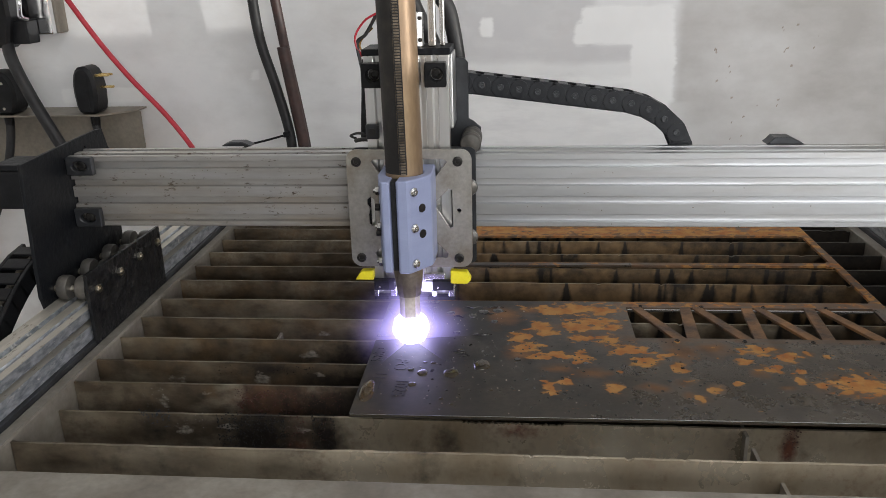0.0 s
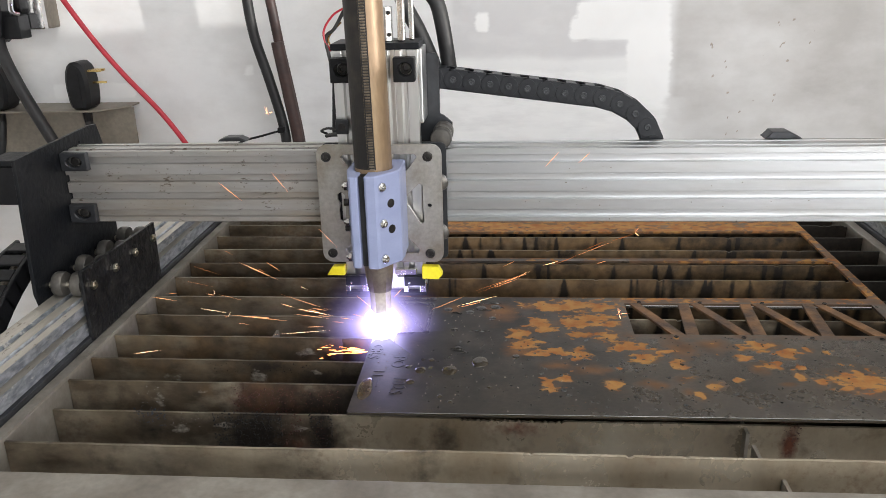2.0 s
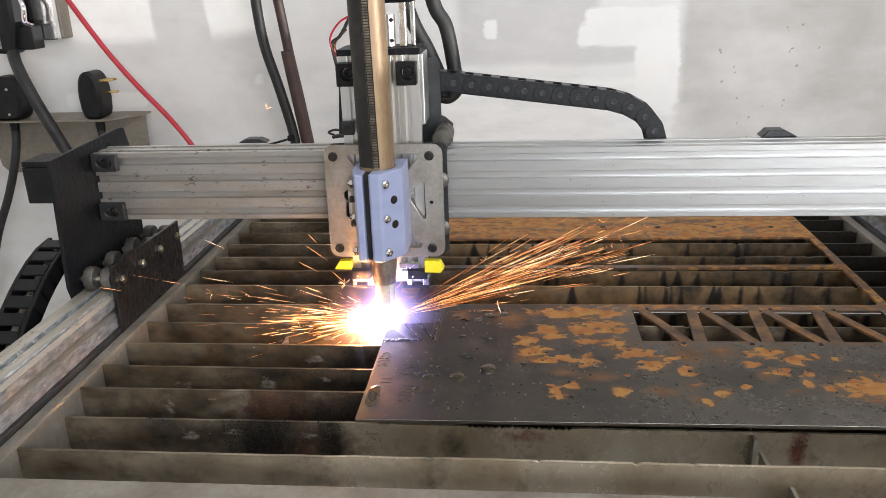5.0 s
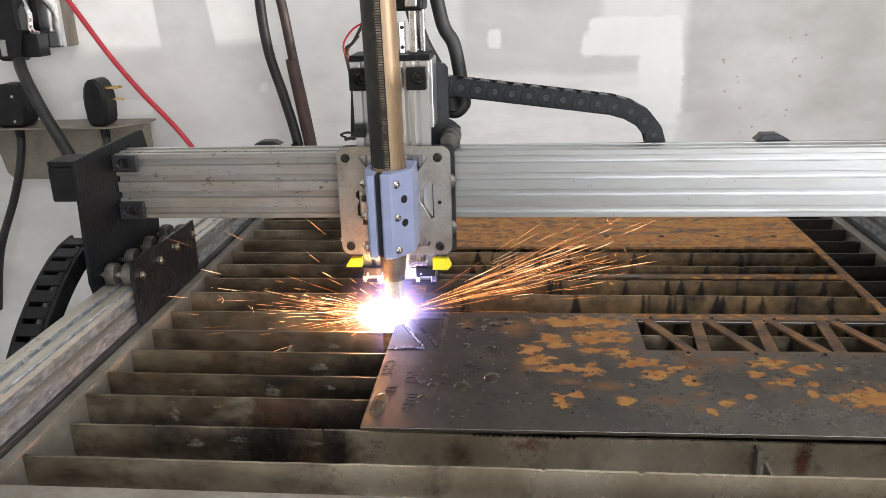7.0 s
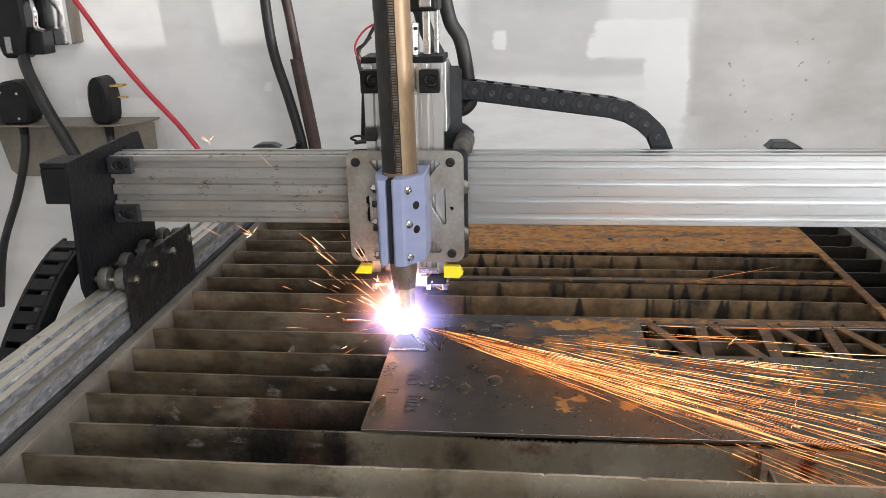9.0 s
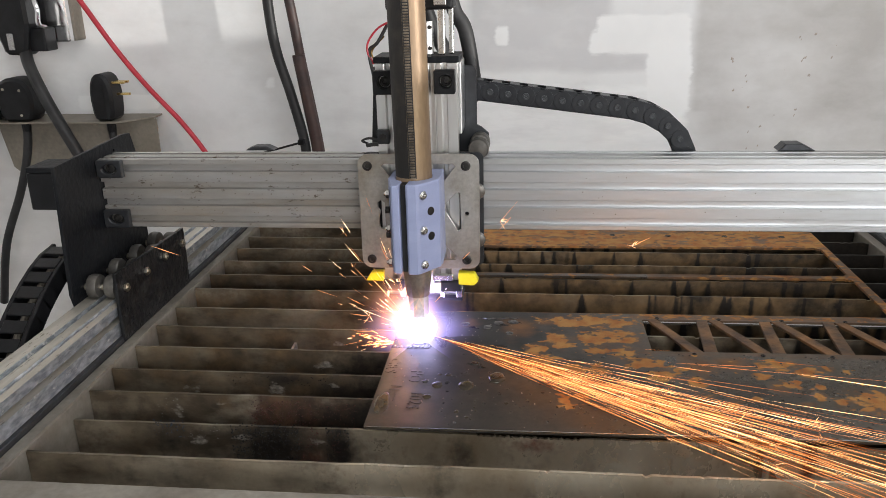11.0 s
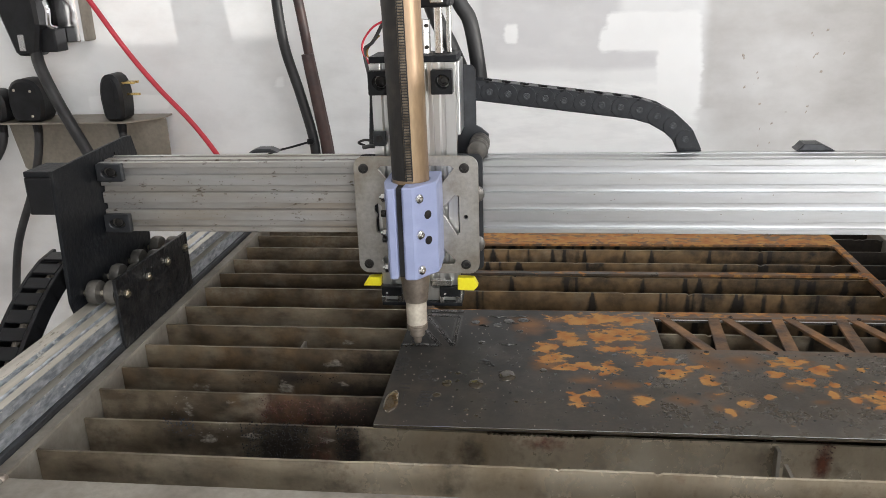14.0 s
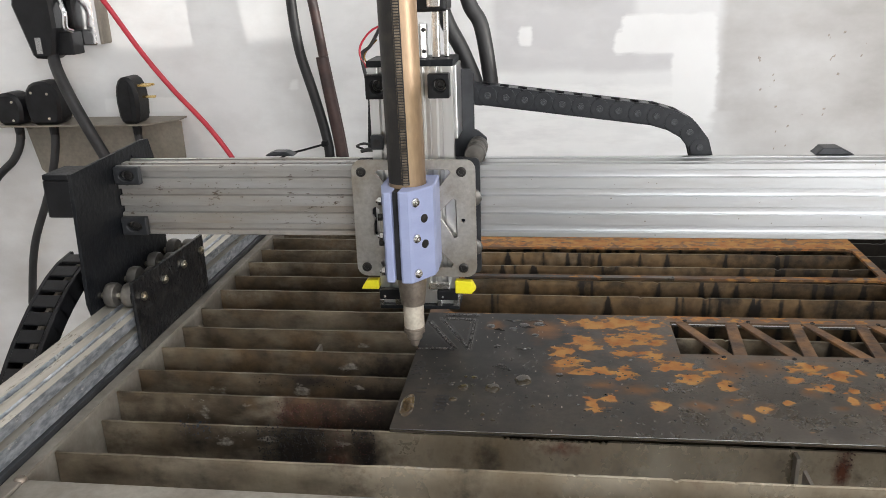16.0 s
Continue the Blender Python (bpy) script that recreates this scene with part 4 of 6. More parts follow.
def marker(text, x, y, size, squeeze=1.0):
    cu = bpy.data.curves.new("marker_writing", "FONT")
    cu.body, cu.size, cu.extrude, cu.offset = text, size, 0.0002, 0.0002
    tmp = bpy.data.objects.new("tmp", cu)
    me = bpy.data.meshes.new_from_object(tmp)
    bpy.data.objects.remove(tmp)
    me.transform(Matrix.Translation(Vector((x, y, 0.0003)) - BASE[sheet.name]) @ Matrix.Rotation(radians(-93), 4, "Z") @ Matrix.Diagonal((squeeze, 1, 1, 1)))
    me.materials.append(M_MARKER)
    ob = new("marker_writing", me)
    ob.parent = sheet
    return tagged(ob, "dark handwritten marker writing on the sheet")


marker("CRS", 0.0035, 0.1330, 0.0170, 1.05)
marker("11", 0.0130, 0.0790, 0.0150, 1.0)
marker("PO", 0.0290, 0.1080, 0.0185, 1.0)
marker("1025", 0.0345, 0.0660, 0.0175, 0.95)
for k in range(2):
    part("marker_writing", box(0.0135 + 0.005 * k, 0.0147 + 0.005 * k, 0.046, 0.060, -0.0004, 0.0003), M_MARKER, sheet, "dark handwritten marker writing on the sheet")

# ---- things on the wall ----
shelf = thing("plug_shelf", -0.85, 0.98, -0.01, "brown-grey bent sheet-metal shelf with hung plugs", "shelf")
part("top_plate", flat([(-1.25, 0.925), (-0.680, 0.925), (-0.627, 0.985), (-0.627, WALL_Y), (-1.25, WALL_Y)], [], "z", 0.104, 0.1075, 0.0008), M_SHELF, shelf)
part("back_plate", flat([(-0.955, 0.002), (-0.94, -0.012), (-0.622, -0.012), (-0.622, 0.104), (-0.975, 0.104)], [], "y", 0.984, 0.988, 0.0008), M_SHELF, shelf)
part("spacer", box(-0.90, -0.66, 0.988, WALL_Y, 0.02, 0.05), M_SHELF, shelf)


def plug(cx, cy, z0, w, h, prong_dir, label):
    """A moulded mains plug standing on the shelf, with its prongs and cord grip."""
    t = thing("plug", cx, cy, z0, label, "plug", "plugs on the shelf")
    side = [(0.36, 0.0), (0.46, 0.18), (0.50, 0.45), (0.49, 0.62), (0.43, 0.80), (0.32, 0.92), (0.17, 0.985), (0.0, 1.0)]
    out = [(cx + a * w, z0 + b * h) for a, b in side] + [(cx - a * w, z0 + b * h) for a, b in side[-2::-1]]
    part("body", flat(out, [], "y", cy - 0.026, cy + 0.026, 0.006), M_BLACK_PLASTIC, t, "", True)
    if prong_dir:
        part("face_ridge", box(cx + w * 0.10, cx + w * 0.16, cy - 0.0275, cy - 0.020, z0 + h * 0.06, z0 + h * 0.88, 0.002), M_BLACK_PLASTIC, t)
    part("cord_grip", lathe([(0.010, 0), (0.009, -0.02), (0.0075, -0.035)], (cx, cy, z0), "z", 12), M_BLACK_PLASTIC, t)
    if prong_dir:
        for dy, dz, ln in ((-0.008, h * 0.80, 0.022), (0.008, h * 0.80, 0.022), (0.0, h * 0.55, 0.026)):
            part("prong", box(cx + w * 0.40, cx + w / 2 + ln, cy + dy - 0.0035, cy + dy + 0.0035, z0 + dz - 0.0022, z0 + dz + 0.0022, 0.0006), M_PRONG, t, "brass prong")
    else:
        for sx, sz in ((-0.25, 0.75), (0.2, 0.72), (0.15, 0.15)):
            part("screw", bolt(cx + sx * w, cy - 0.026, z0 + sz * h, "y", 0.0028, 0.0016, -1), M_BOLT, t, "small case screw")
    return t


plug(-0.705, 0.955, 0.1078, 0.048, 0.094, True, "black moulded mains plug with bare brass prongs standing on a shelf")
plug(-0.890, 0.955, 0.1078, 0.077, 0.088, False, "broad black mains plug standing on a shelf")
plug(-0.968, 0.955, 0.1078, 0.062, 0.066, False, "small black mains plug standing on a shelf")


def cable(name, pts, r, material, label):
    return solo(name, tube(pts, r, 12), material, label, "cable", smooth=True)


cable("power_cable", [(-0.890, 0.955, 0.085), (-0.892, 0.950, 0.055), (-0.903, 0.945, 0.01), (-0.925, 0.94, -0.05), (-0.975, 0.935, -0.16), (-1.02, 0.95, -0.3)], 0.0085, M_RUBBER, "thin black power cable hanging from a plug")
cable("power_cable", [(-0.968, 0.955, 0.085), (-0.972, 0.95, 0.06), (-0.99, 0.945, 0.03), (-1.025, 0.94, 0.0), (-1.08, 0.95, -0.05)], 0.0085, M_RUBBER, "thin black power cable hanging from a plug")
cable("power_cable", [(-0.705, 0.955, 0.085), (-0.702, 0.952, 0.062), (-0.690, 0.945, 0.035), (-0.665, 0.94, 0.0), (-0.62, 0.94, -0.06)], 0.008, M_RUBBER, "thin black power cable hanging from a plug")
cable("power_cable", [(-0.850, 0.94, 0.262), (-0.834, 0.915, 0.225), (-0.803, 0.90, 0.16), (-0.773, 0.90, 0.09), (-0.73, 0.91, -0.02), (-0.69, 0.93, -0.15)], 0.0116, M_RUBBER, "thick black power cable hanging down the wall")
cable("red_wire", [(-0.79, 0.965, 0.42), (-0.738, 0.96, 0.350), (-0.675, 0.96, 0.249), (-0.622, 0.965, 0.173), (-0.559, 0.965, 0.099), (-0.510, 0.96, 0.031), (-0.46, 0.96, -0.06)], 0.0053, M_RED, "bright red insulated wire hanging down the wall")
cable("black_hose", [(-0.335, 0.95, 0.50), (-0.349, 0.95, 0.40), (-0.352, 0.95, 0.339), (-0.344, 0.95, 0.246), (-0.3215, 0.95, 0.157), (-0.302, 0.95, 0.066), (-0.2995, 0.95, 0.0), (-0.298, 0.95, -0.15)], 0.0099, M_RUBBER, "thick black rubber hose hanging down the wall")
brown = cable("brown_hose", [(-0.338, 0.955, 0.50), (-0.327, 0.955, 0.40), (-0.312, 0.955, 0.337), (-0.297, 0.955, 0.223), (-0.2817, 0.955, 0.119), (-0.271, 0.955, 0.03), (-0.262, 0.955, -0.12)], 0.0094, M_BROWN_HOSE, "dark brown rubber hose with a thicker sleeve")
part("sleeve", tube([(-0.3005, 0.951, 0.232), (-0.2985, 0.951, 0.215), (-0.2850, 0.951, 0.119), (-0.2740, 0.951, 0.03), (-0.265, 0.951, -0.12)], lambda f: 0.0118 if f > 0.03 else 0.0100 + 0.06 * f, 14), M_BROWN_HOSE, brown, "thicker dark brown sleeve", True)
tie = solo("cable_tie", tube([(-0.302, 0.932, 0.064), (-0.345, 0.93, 0.053), (-0.385, 0.93, 0.042), (-0.43, 0.935, 0.015)], 0.0022, 6), M_BLACK_PLASTIC, "black cable tie with a long loose end", "cable tie")
part("tie_head", box(-0.309, -0.297, 0.925, 0.940, 0.059, 0.070, 0.002), M_BLACK_PLASTIC, tie)

# switched socket with a plug pushed in
sock = thing("wall_socket", -0.82, WALL_Y, 0.24, "chrome switched wall socket with a large black plug", "socket")
part("back_box", box(-0.82, -0.768, 0.99, WALL_Y, 0.262, 0.45, 0.004), M_SHELF, sock, "grey metal back box")
part("face_plate", flat(rounded(-0.842, -0.772, 0.262, 0.45, 0.004), [], "y", 0.972, 0.990, 0.002), M_CHROME, sock, "bright chrome face plate")
part("plug_body", flat([(-0.888, 0.43), (-0.908, 0.345), (-0.880, 0.243), (-0.836, 0.240), (-0.822, 0.30), (-0.822, 0.43)], [], "y", 0.915, 0.965, 0.006), M_BLACK_PLASTIC, sock, "black plug")
part("plug_flange", box(-0.838, -0.800, 0.930, 0.972, 0.247, 0.292, 0.003), M_BLACK_PLASTIC, sock)
part("clip", tube([(-0.822, 0.94, 0.36), (-0.806, 0.93, 0.33), (-0.808, 0.93, 0.30), (-0.800, 0.94, 0.292)], 0.005, 8), M_CHROME, sock, "bent chrome clip")
part("rating_label", box(-0.868, -0.856, 0.9135, 0.9155, 0.252, 0.283), M_LABEL, sock, "small silver rating label")

# ---- the gantry ----
gantry = thing("gantry", 0.17, 0.24, 0.045, "slotted aluminium gantry beam on black end plates with rollers", "gantry")
BX0, BX1, BY, BZ0, BZ1 = -0.3435, 0.690, 0.2208, 0.1066, 0.1864


def beam_profile():
    """Outline of the slotted beam, y and z: four slots in the face, two on top."""
    s, d = 0.0040, 0.0062
    y1 = BY + 0.040
    out = [(BY + 0.0006, BZ0), (BY, BZ0 + 0.0006)]
    for k in range(4):
        c = BZ0 + 0.0095 + 0.020 * k
        out += [(BY, c - s - 0.0004), (BY + 0.0005, c - s), (BY + d, c - s * 0.92), (BY + d, c + s), (BY + 0.0005, c + s), (BY, c + s + 0.0004)]
    out += [(BY, BZ1 - 0.0006), (BY + 0.0006, BZ1)]
    for c in (BY + 0.010, BY + 0.030):
        out += [(c - s, BZ1), (c - s * 0.9, BZ1 - d), (c + s * 0.9, BZ1 - d), (c + s, BZ1)]
    return out + [(y1, BZ1), (y1, BZ0)]


prof = beam_profile()
nx = 420
vs, fs, browning, fleck = [], [], [], []
for i in range(nx + 1):
    x = BX0 + (BX1 - BX0) * i / nx
    for y, z in prof:
        vs.append((x, y, z))
        fleck.append((0.265 if x < 0.0 else 0.08) + 0.30 * max(0.0, noise.noise((x * 40, y * 60, z * 120))) * (1 if x < 0.0 else 0.45))
        # Browner towards the left end, and lower down on that half.
        browning.append(0.30 * max(0.0, min(1.0, (0.06 - x) / 0.12)) + 0.22 * max(0.0, min(1.0, (0.165 - z) / 0.06)) * (x < 0.06) + 0.10)
n = len(prof)
for i in range(nx):
    for k in range(n):
        fs.append((i * n + k, i * n + (k + 1) % n, (i + 1) * n + (k + 1) % n, (i + 1) * n + k))
fs += [tuple(range(n)), tuple(nx * n + k for k in range(n))]
me = bpy.data.meshes.new("beam")
me.from_pydata(vs, [], fs)
me.attributes.new("browning", "FLOAT", "POINT").data.foreach_set("value", browning)
me.attributes.new("fleck", "FLOAT", "POINT").data.foreach_set("value", fleck)
me.transform(Matrix.Translation(-BASE[gantry.name]))
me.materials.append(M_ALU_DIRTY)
beam = new("beam", me)
beam.parent = gantry
BASE[beam.name] = BASE[gantry.name]
tagged(beam, "long slotted aluminium beam, browner at one end")

def slag_on_plate(holder, x):
    """Beads of slag and lifted paint on a roller plate."""
    rnd = random.Random(31)
    bm = bmesh.new()
    for k in range(420):
        y, z = rnd.uniform(0.140, 0.316), 0.002 + 0.073 * rnd.random() ** 1.6
        q = rnd.uniform(0.0004, 0.0015)
        one = bmesh.new()
        bmesh.ops.create_icosphere(one, subdivisions=1, radius=q)
        for v in one.verts:
            v.co = Vector((x + v.co.x * 0.5, y + v.co.y * rnd.uniform(0.8, 1.4), z + v.co.z * rnd.uniform(0.8, 1.9)))
        join(bm, one)
    tagged(part("slag_spatter", bm, M_SCAB, holder, "black beads of slag", True), kind="stuff")


plate_line = [(0.1365, 0.197), (0.290, 0.202), (0.306, 0.2005), (0.315, 0.1755), (0.315, -0.02), (0.150, -0.02), (0.127, 0.0575)]
for x0, bx in ((BX0 - 0.005, 1), (BX1 + 0.001, -1)):
    part("end_plate", flat(plate_line, [ring(0.262, 0.188, 0.0018, 8)], "x", x0, x0 + 0.004, 0.0004), M_BLACK, gantry, "black painted steel end plate")
    rx = (XL - 0.016) if bx == 1 else (XR + 0.013)
    rp = part("roller_plate", flat([(0.137, 0.0), (0.318, 0.0), (0.3185, 0.0746), (0.137, 0.079)], [], "x", rx, rx + 0.004, 0.0005), M_SCAB, gantry, "black scabbed roller plate with bolt heads")
    slag_on_plate(rp, rx + (0.004 if bx == 1 else 0.0))
    for y in (0.154, 0.2048, 0.255, 0.306):
        part("bolt", hexnut(rx + (0.004 if bx == 1 else 0), y, 0.0575, "x", 0.0052, 0.0035, bx), M_BOLT, rp, "bright hexagon nut")
        a, b = sorted((x0 + (0.004 if bx == 1 else 0), rx + (0 if bx == 1 else 0.004)))
        ax = part("axle", lathe([(0.0035, 0), (0.0035, b - a)], (a, y, 0.0575), "x", 12), M_BOLT, gantry)
        for f in (0.30, 0.78):
            c = a + (b - a) * f
            part("roller", lathe([(0.006, -0.006), (0.0125, -0.0055), (0.0135, -0.003), (0.0135, 0.003), (0.0125, 0.0055), (0.006, 0.006)], (c, y, 0.0588), "x", 24), M_WHEEL, ax, "worn grey roller", smooth=True)


def bracket(x0, z0, z1, y1, label="black corner bracket with a slotted hole"):
    x1 = x0 + 0.030
    cx, cz = (x0 + x1) / 2, (z0 + z1) / 2
    b = part("corner_bracket", flat([(x0, z0), (x1, z0), (x1, z1), (x0, z1)], [ring(cx, cz, 0.0088, 20, 0.66)], "y", y1 - 0.0075, y1, 0.0009), M_DARKPLATE, gantry, label)
    part("bolt", lathe([(0.0052, 0), (0.0052, -0.0025), (0.0035, -0.003), (0.003, -0.0012), (0.0002, -0.0012)], (cx, y1 - 0.0006, cz), "y", 14), M_DARKBOLT, b)


bracket(BX0 + 0.0005, 0.1665, 0.1865, BY - 0.0005)
bracket(BX0 + 0.0005, 0.1075, 0.1285, BY - 0.0005)
motor = part("motor", box(BX0 - 0.036, BX0 - 0.0055, 0.139, 0.185, 0.150, 0.190, 0.002), M_BLACK_PLASTIC, gantry, "black motor cover")
part("motor_cap", box(BX0 - 0.034, BX0 - 0.0055, 0.1375, 0.18, 0.1905, 0.1965, 0.001), M_BLACK, motor)
part("cable_clamp", flat([(-0.185, 0.1868), (-0.150, 0.1868), (-0.154, 0.189), (-0.160, 0.1915), (-0.175, 0.1915), (-0.182, 0.189)], [], "y", BY + 0.044, BY + 0.060, 0.001), M_DARKPLATE, gantry, "dark clamp behind the beam")
part("cable_clamp", flat([(0.412, 0.1868), (0.452, 0.1868), (0.446, 0.190), (0.437, 0.1945), (0.420, 0.1945), (0.416, 0.190)], [], "y", BY + 0.036, BY + 0.056, 0.001), M_DARKPLATE, gantry, "dark clamp behind the beam")

# flecks of burnt-on spatter on the beam's face
rnd = random.Random(14)
bm = bmesh.new()
for k in range(170):
    x = rnd.uniform(BX0 + 0.02, 0.0) if k < 140 else rnd.uniform(0.08, 0.5)
    z = BZ0 + 0.02 * rnd.randint(0, 4) + rnd.uniform(-0.0038, 0.0038)
    if z < BZ0 + 0.0005 or z > BZ1 - 0.0005:
        continue
    s = rnd.uniform(0.0003, 0.0009)
    lathe([(s, 0.0002), (s * 0.7, -0.0003), (s * 0.1, -0.0004)], (x, BY, z), "y", 6, bm)
tagged(part("spatter_flecks", bm, M_SHELF, beam, "brown flecks of burnt-on spatter"), kind="stuff")

# cable chain that follows the gantry along the side rail
side_chain = thing("side_chain", -0.40, 0.14, -0.05, "black plastic cable chain hanging beside the rail", "cable chain")
line = [Vector(p) for p in ((0.215, 0.0745), (0.190, 0.0715), (0.1685, 0.0645), (0.149, 0.0555), (0.130, 0.045), (0.112, 0.0330), (0.095, 0.0205), (0.079, 0.0068), (0.064, -0.008), (0.051, -0.024), (0.041, -0.042))]
for a, b in zip(line, line[1:]):
    d = (b - a).normalized()
    nrm = Vector((-d.y, d.x)) * -1
    if nrm.y < 0:
        nrm = -nrm
    half = 0.0115
    def outline(inset, lo, hi):
        p, q = a + d * inset, b - d * inset * 0.2
        return [tuple(p + nrm * lo), tuple(q + nrm * lo), tuple(q + nrm * hi), tuple(p + nrm * hi)]
    link = part("chain_link", flat(outline(-0.003, -half, half), [], "x", -0.383, -0.378, 0.0008), M_BLACK_PLASTIC, side_chain)
    part("side_plate", flat(outline(-0.003, -half, half), [], "x", -0.415, -0.410, 0.0008), M_BLACK_PLASTIC, link)
    part("bridge", flat(outline(0.005, half - 0.003, half + 0.0002), [], "x", -0.410, -0.383, 0.0005), M_BLACK_PLASTIC, link)
    part("bridge", flat(outline(0.005, -half, -half + 0.003), [], "x", -0.410, -0.383, 0.0005), M_BLACK_PLASTIC, link)
part("cable", tube([(-0.396, y, z) for y, z in line], 0.004, 8), M_SHELF, side_chain, "grey cable inside the chain")

# ---- the torch carriage ----
car = thing("torch_carriage", -0.0025, 0.22, 0.07, "grey steel torch carriage plate with vertical slide", "carriage")
PX0, PX1, PZ0, PZ1, PY = -0.0678, 0.0626, 0.0689, 0.1973, 0.1962
mid = (PX0 + PX1) / 2
holes = [ring(x, z, 0.0045, 14) for x in (PX0 + 0.0108, PX1 - 0.0142) for z in (0.0794, 0.1848)]
tri = [(0.0215, 0.1640), (0.0372, 0.184), (0.0340, 0.1870), (-0.0390, 0.1870), (-0.0422, 0.184), (-0.0265, 0.1640)]
slot = [(0.0225, 0.1393), (0.0385, 0.1560), (0.0420, 0.1545), (0.0425, 0.1140), (0.0390, 0.1125)]
low = [(0.0205, 0.1010), (0.0372, 0.0835), (0.0350, 0.0790), (0.017, 0.0790)]
holes += [tri, slot, low, ring(0.0490, 0.1321, 0.0023, 10)]
for shape in (low,):
    holes.append([(2 * mid - x, z) for x, z in shape])
holes.append([(-0.0440, 0.1470), (-0.0478, 0.1440), (-0.0478, 0.1380), (-0.0450, 0.1340), (-0.0470, 0.1270), (-0.0465, 0.1160), (-0.0430, 0.1140), (-0.0400, 0.1180), (-0.0400, 0.1440)])
front = part("front_plate", flat(rounded(PX0, PX1, PZ0, PZ1, 0.011), holes, "y", PY, PY + 0.004, 0.0003), M_PLATE, car, "scratched grey steel plate with cut-outs")
for x in (PX0 + 0.0108, PX1 - 0.0142):
    for z in (0.0794, 0.1848):
        part("bolt", lathe([(0.0052, 0), (0.0052, -0.0016), (0.0040, -0.0026), (0.0026, -0.0026), (0.0024, -0.0008), (0.0002, -0.0008)], (x, PY, z), "y", 14), M_DARKBOLT, front, "blackened socket bolt")
        part("spacer", lathe([(0.0062, 0), (0.0062, 0.0135)], (x, PY + 0.004, z), "y", 12), M_WHEEL, front)
for z in (0.100, 0.155):
    part("guide_wheel", lathe([(0.005, 0), (0.0088, 0.0015), (0.0095, 0.004), (0.0088, 0.0065), (0.005, 0.008)], (PX1 - 0.0035, PY + 0.0048, z), "y", 20), M_WHEEL, car, "grey guide wheel", smooth=True)
part("inner_plate", flat(rounded(PX0 + 0.002, PX1 + 0.0035, PZ0 - 0.002, PZ1 - 0.002, 0.006), [], "y", PY + 0.0178, PY + 0.0215, 0.0005), M_DARKPLATE, car, "dark inner carriage plate")
for x in (PX1 - 0.002,):
    for y0 in (BY - 0.004, BY + 0.024):
        part("top_roller", lathe([(0.004, 0), (0.0100, 0.001), (0.0112, 0.003), (0.0112, 0.007), (0.0095, 0.009), (0.006, 0.0098), (0.006, 0.0115), (0.0098, 0.0125), (0.0108, 0.0145), (0.0108, 0.018), (0.004, 0.0195)], (x, y0, 0.1978), "y", 24), M_WHEEL, car, "grey roller riding on top of the beam", smooth=True)
part("rear_plate", flat([(PX0 + 0.004, 0.196), (PX1 + 0.006, 0.182), (PX1 + 0.0075, 0.206), (PX1 - 0.001, 0.2135), (PX1 - 0.006, 0.216), (PX1 - 0.006, 0.276), (PX1 - 0.010, 0.281), (0.036, 0.281), (PX0 + 0.010, 0.281)], [ring(0.040, 0.2495, 0.0018, 8)], "y", BY + 0.044, BY + 0.048, 0.0004), M_DARKPLATE, car, "dark steel rear plate")

# vertical slide
zx0, zx1 = -0.0455, 0.0405
slide = part("slide_profile", flat([(zx0, 0.206), (-0.036, 0.206), (-0.0345, 0.211), (-0.031, 0.211), (-0.030, 0.206), (0.0105, 0.206), (0.012, 0.2095), (0.0165, 0.2095), (0.018, 0.206), (0.0235, 0.206), (0.025, 0.211), (0.0285, 0.211), (0.030, 0.206), (zx1, 0.206), (zx1 + 0.0005, 0.213), (zx1 - 0.004, 0.2132), (zx1 - 0.004, 0.2136), (zx1, 0.2136), (zx1, 0.2138), (zx0, 0.2138)], [], "z", 0.048, 0.2905, 0.0002), M_ALU, car, "bright aluminium vertical slide")
part("slide_back", box(zx0 + 0.002, zx1 + 0.003, 0.2182, 0.2625, 0.2145, 0.2905, 0.001), M_ALU, car, "bright aluminium vertical slide")
top = part("top_plate", box(zx0 - 0.001, zx1 + 0.002, 0.203, 0.255, 0.291, 0.2975, 0.001), M_BLACK, car, "black top plate of the slide")
for x in (0.012, 0.028):
    part("slotted_hole", lathe([(0.003, 0), (0.003, 0.0004), (0.0018, 0.0004), (0.0002, 0.0004)], (x + 0.005, 0.232, 0.2975), "z", 10), M_DARKBOLT, top)
for x0 in (-0.0462, 0.0172):
    x1 = x0 + 0.0215
    b = part("corner_bracket", flat([(x0, 0.2605), (x1, 0.2605), (x1, 0.2845), (x0, 0.2845)], [ring((x0 + x1) / 2 + 0.001, 0.273, 0.0068, 16)], "y", 0.192, 0.2058, 0.0008), M_BLACK_PLASTIC, car, "black corner bracket with a round hole")
    part("bolt", lathe([(0.0055, 0), (0.0055, -0.005), (0.003, -0.0055), (0.0025, -0.002), (0.0002, -0.002)], ((x0 + x1) / 2 + 0.001, 0.2055, 0.273), "y", 14), M_DARKBOLT, b)
part("sensor_block", box(-0.0455, -0.0325, 0.199, 0.2058, 0.2075, 0.2225, 0.001), M_DARKPLATE, car, "small grey block with a dark hole")
part("sensor_hole", lathe([(0.004, 0), (0.004, -0.0006), (0.0002, -0.0006)], (-0.039, 0.199, 0.215), "y", 12), M_DARKBOLT, car)
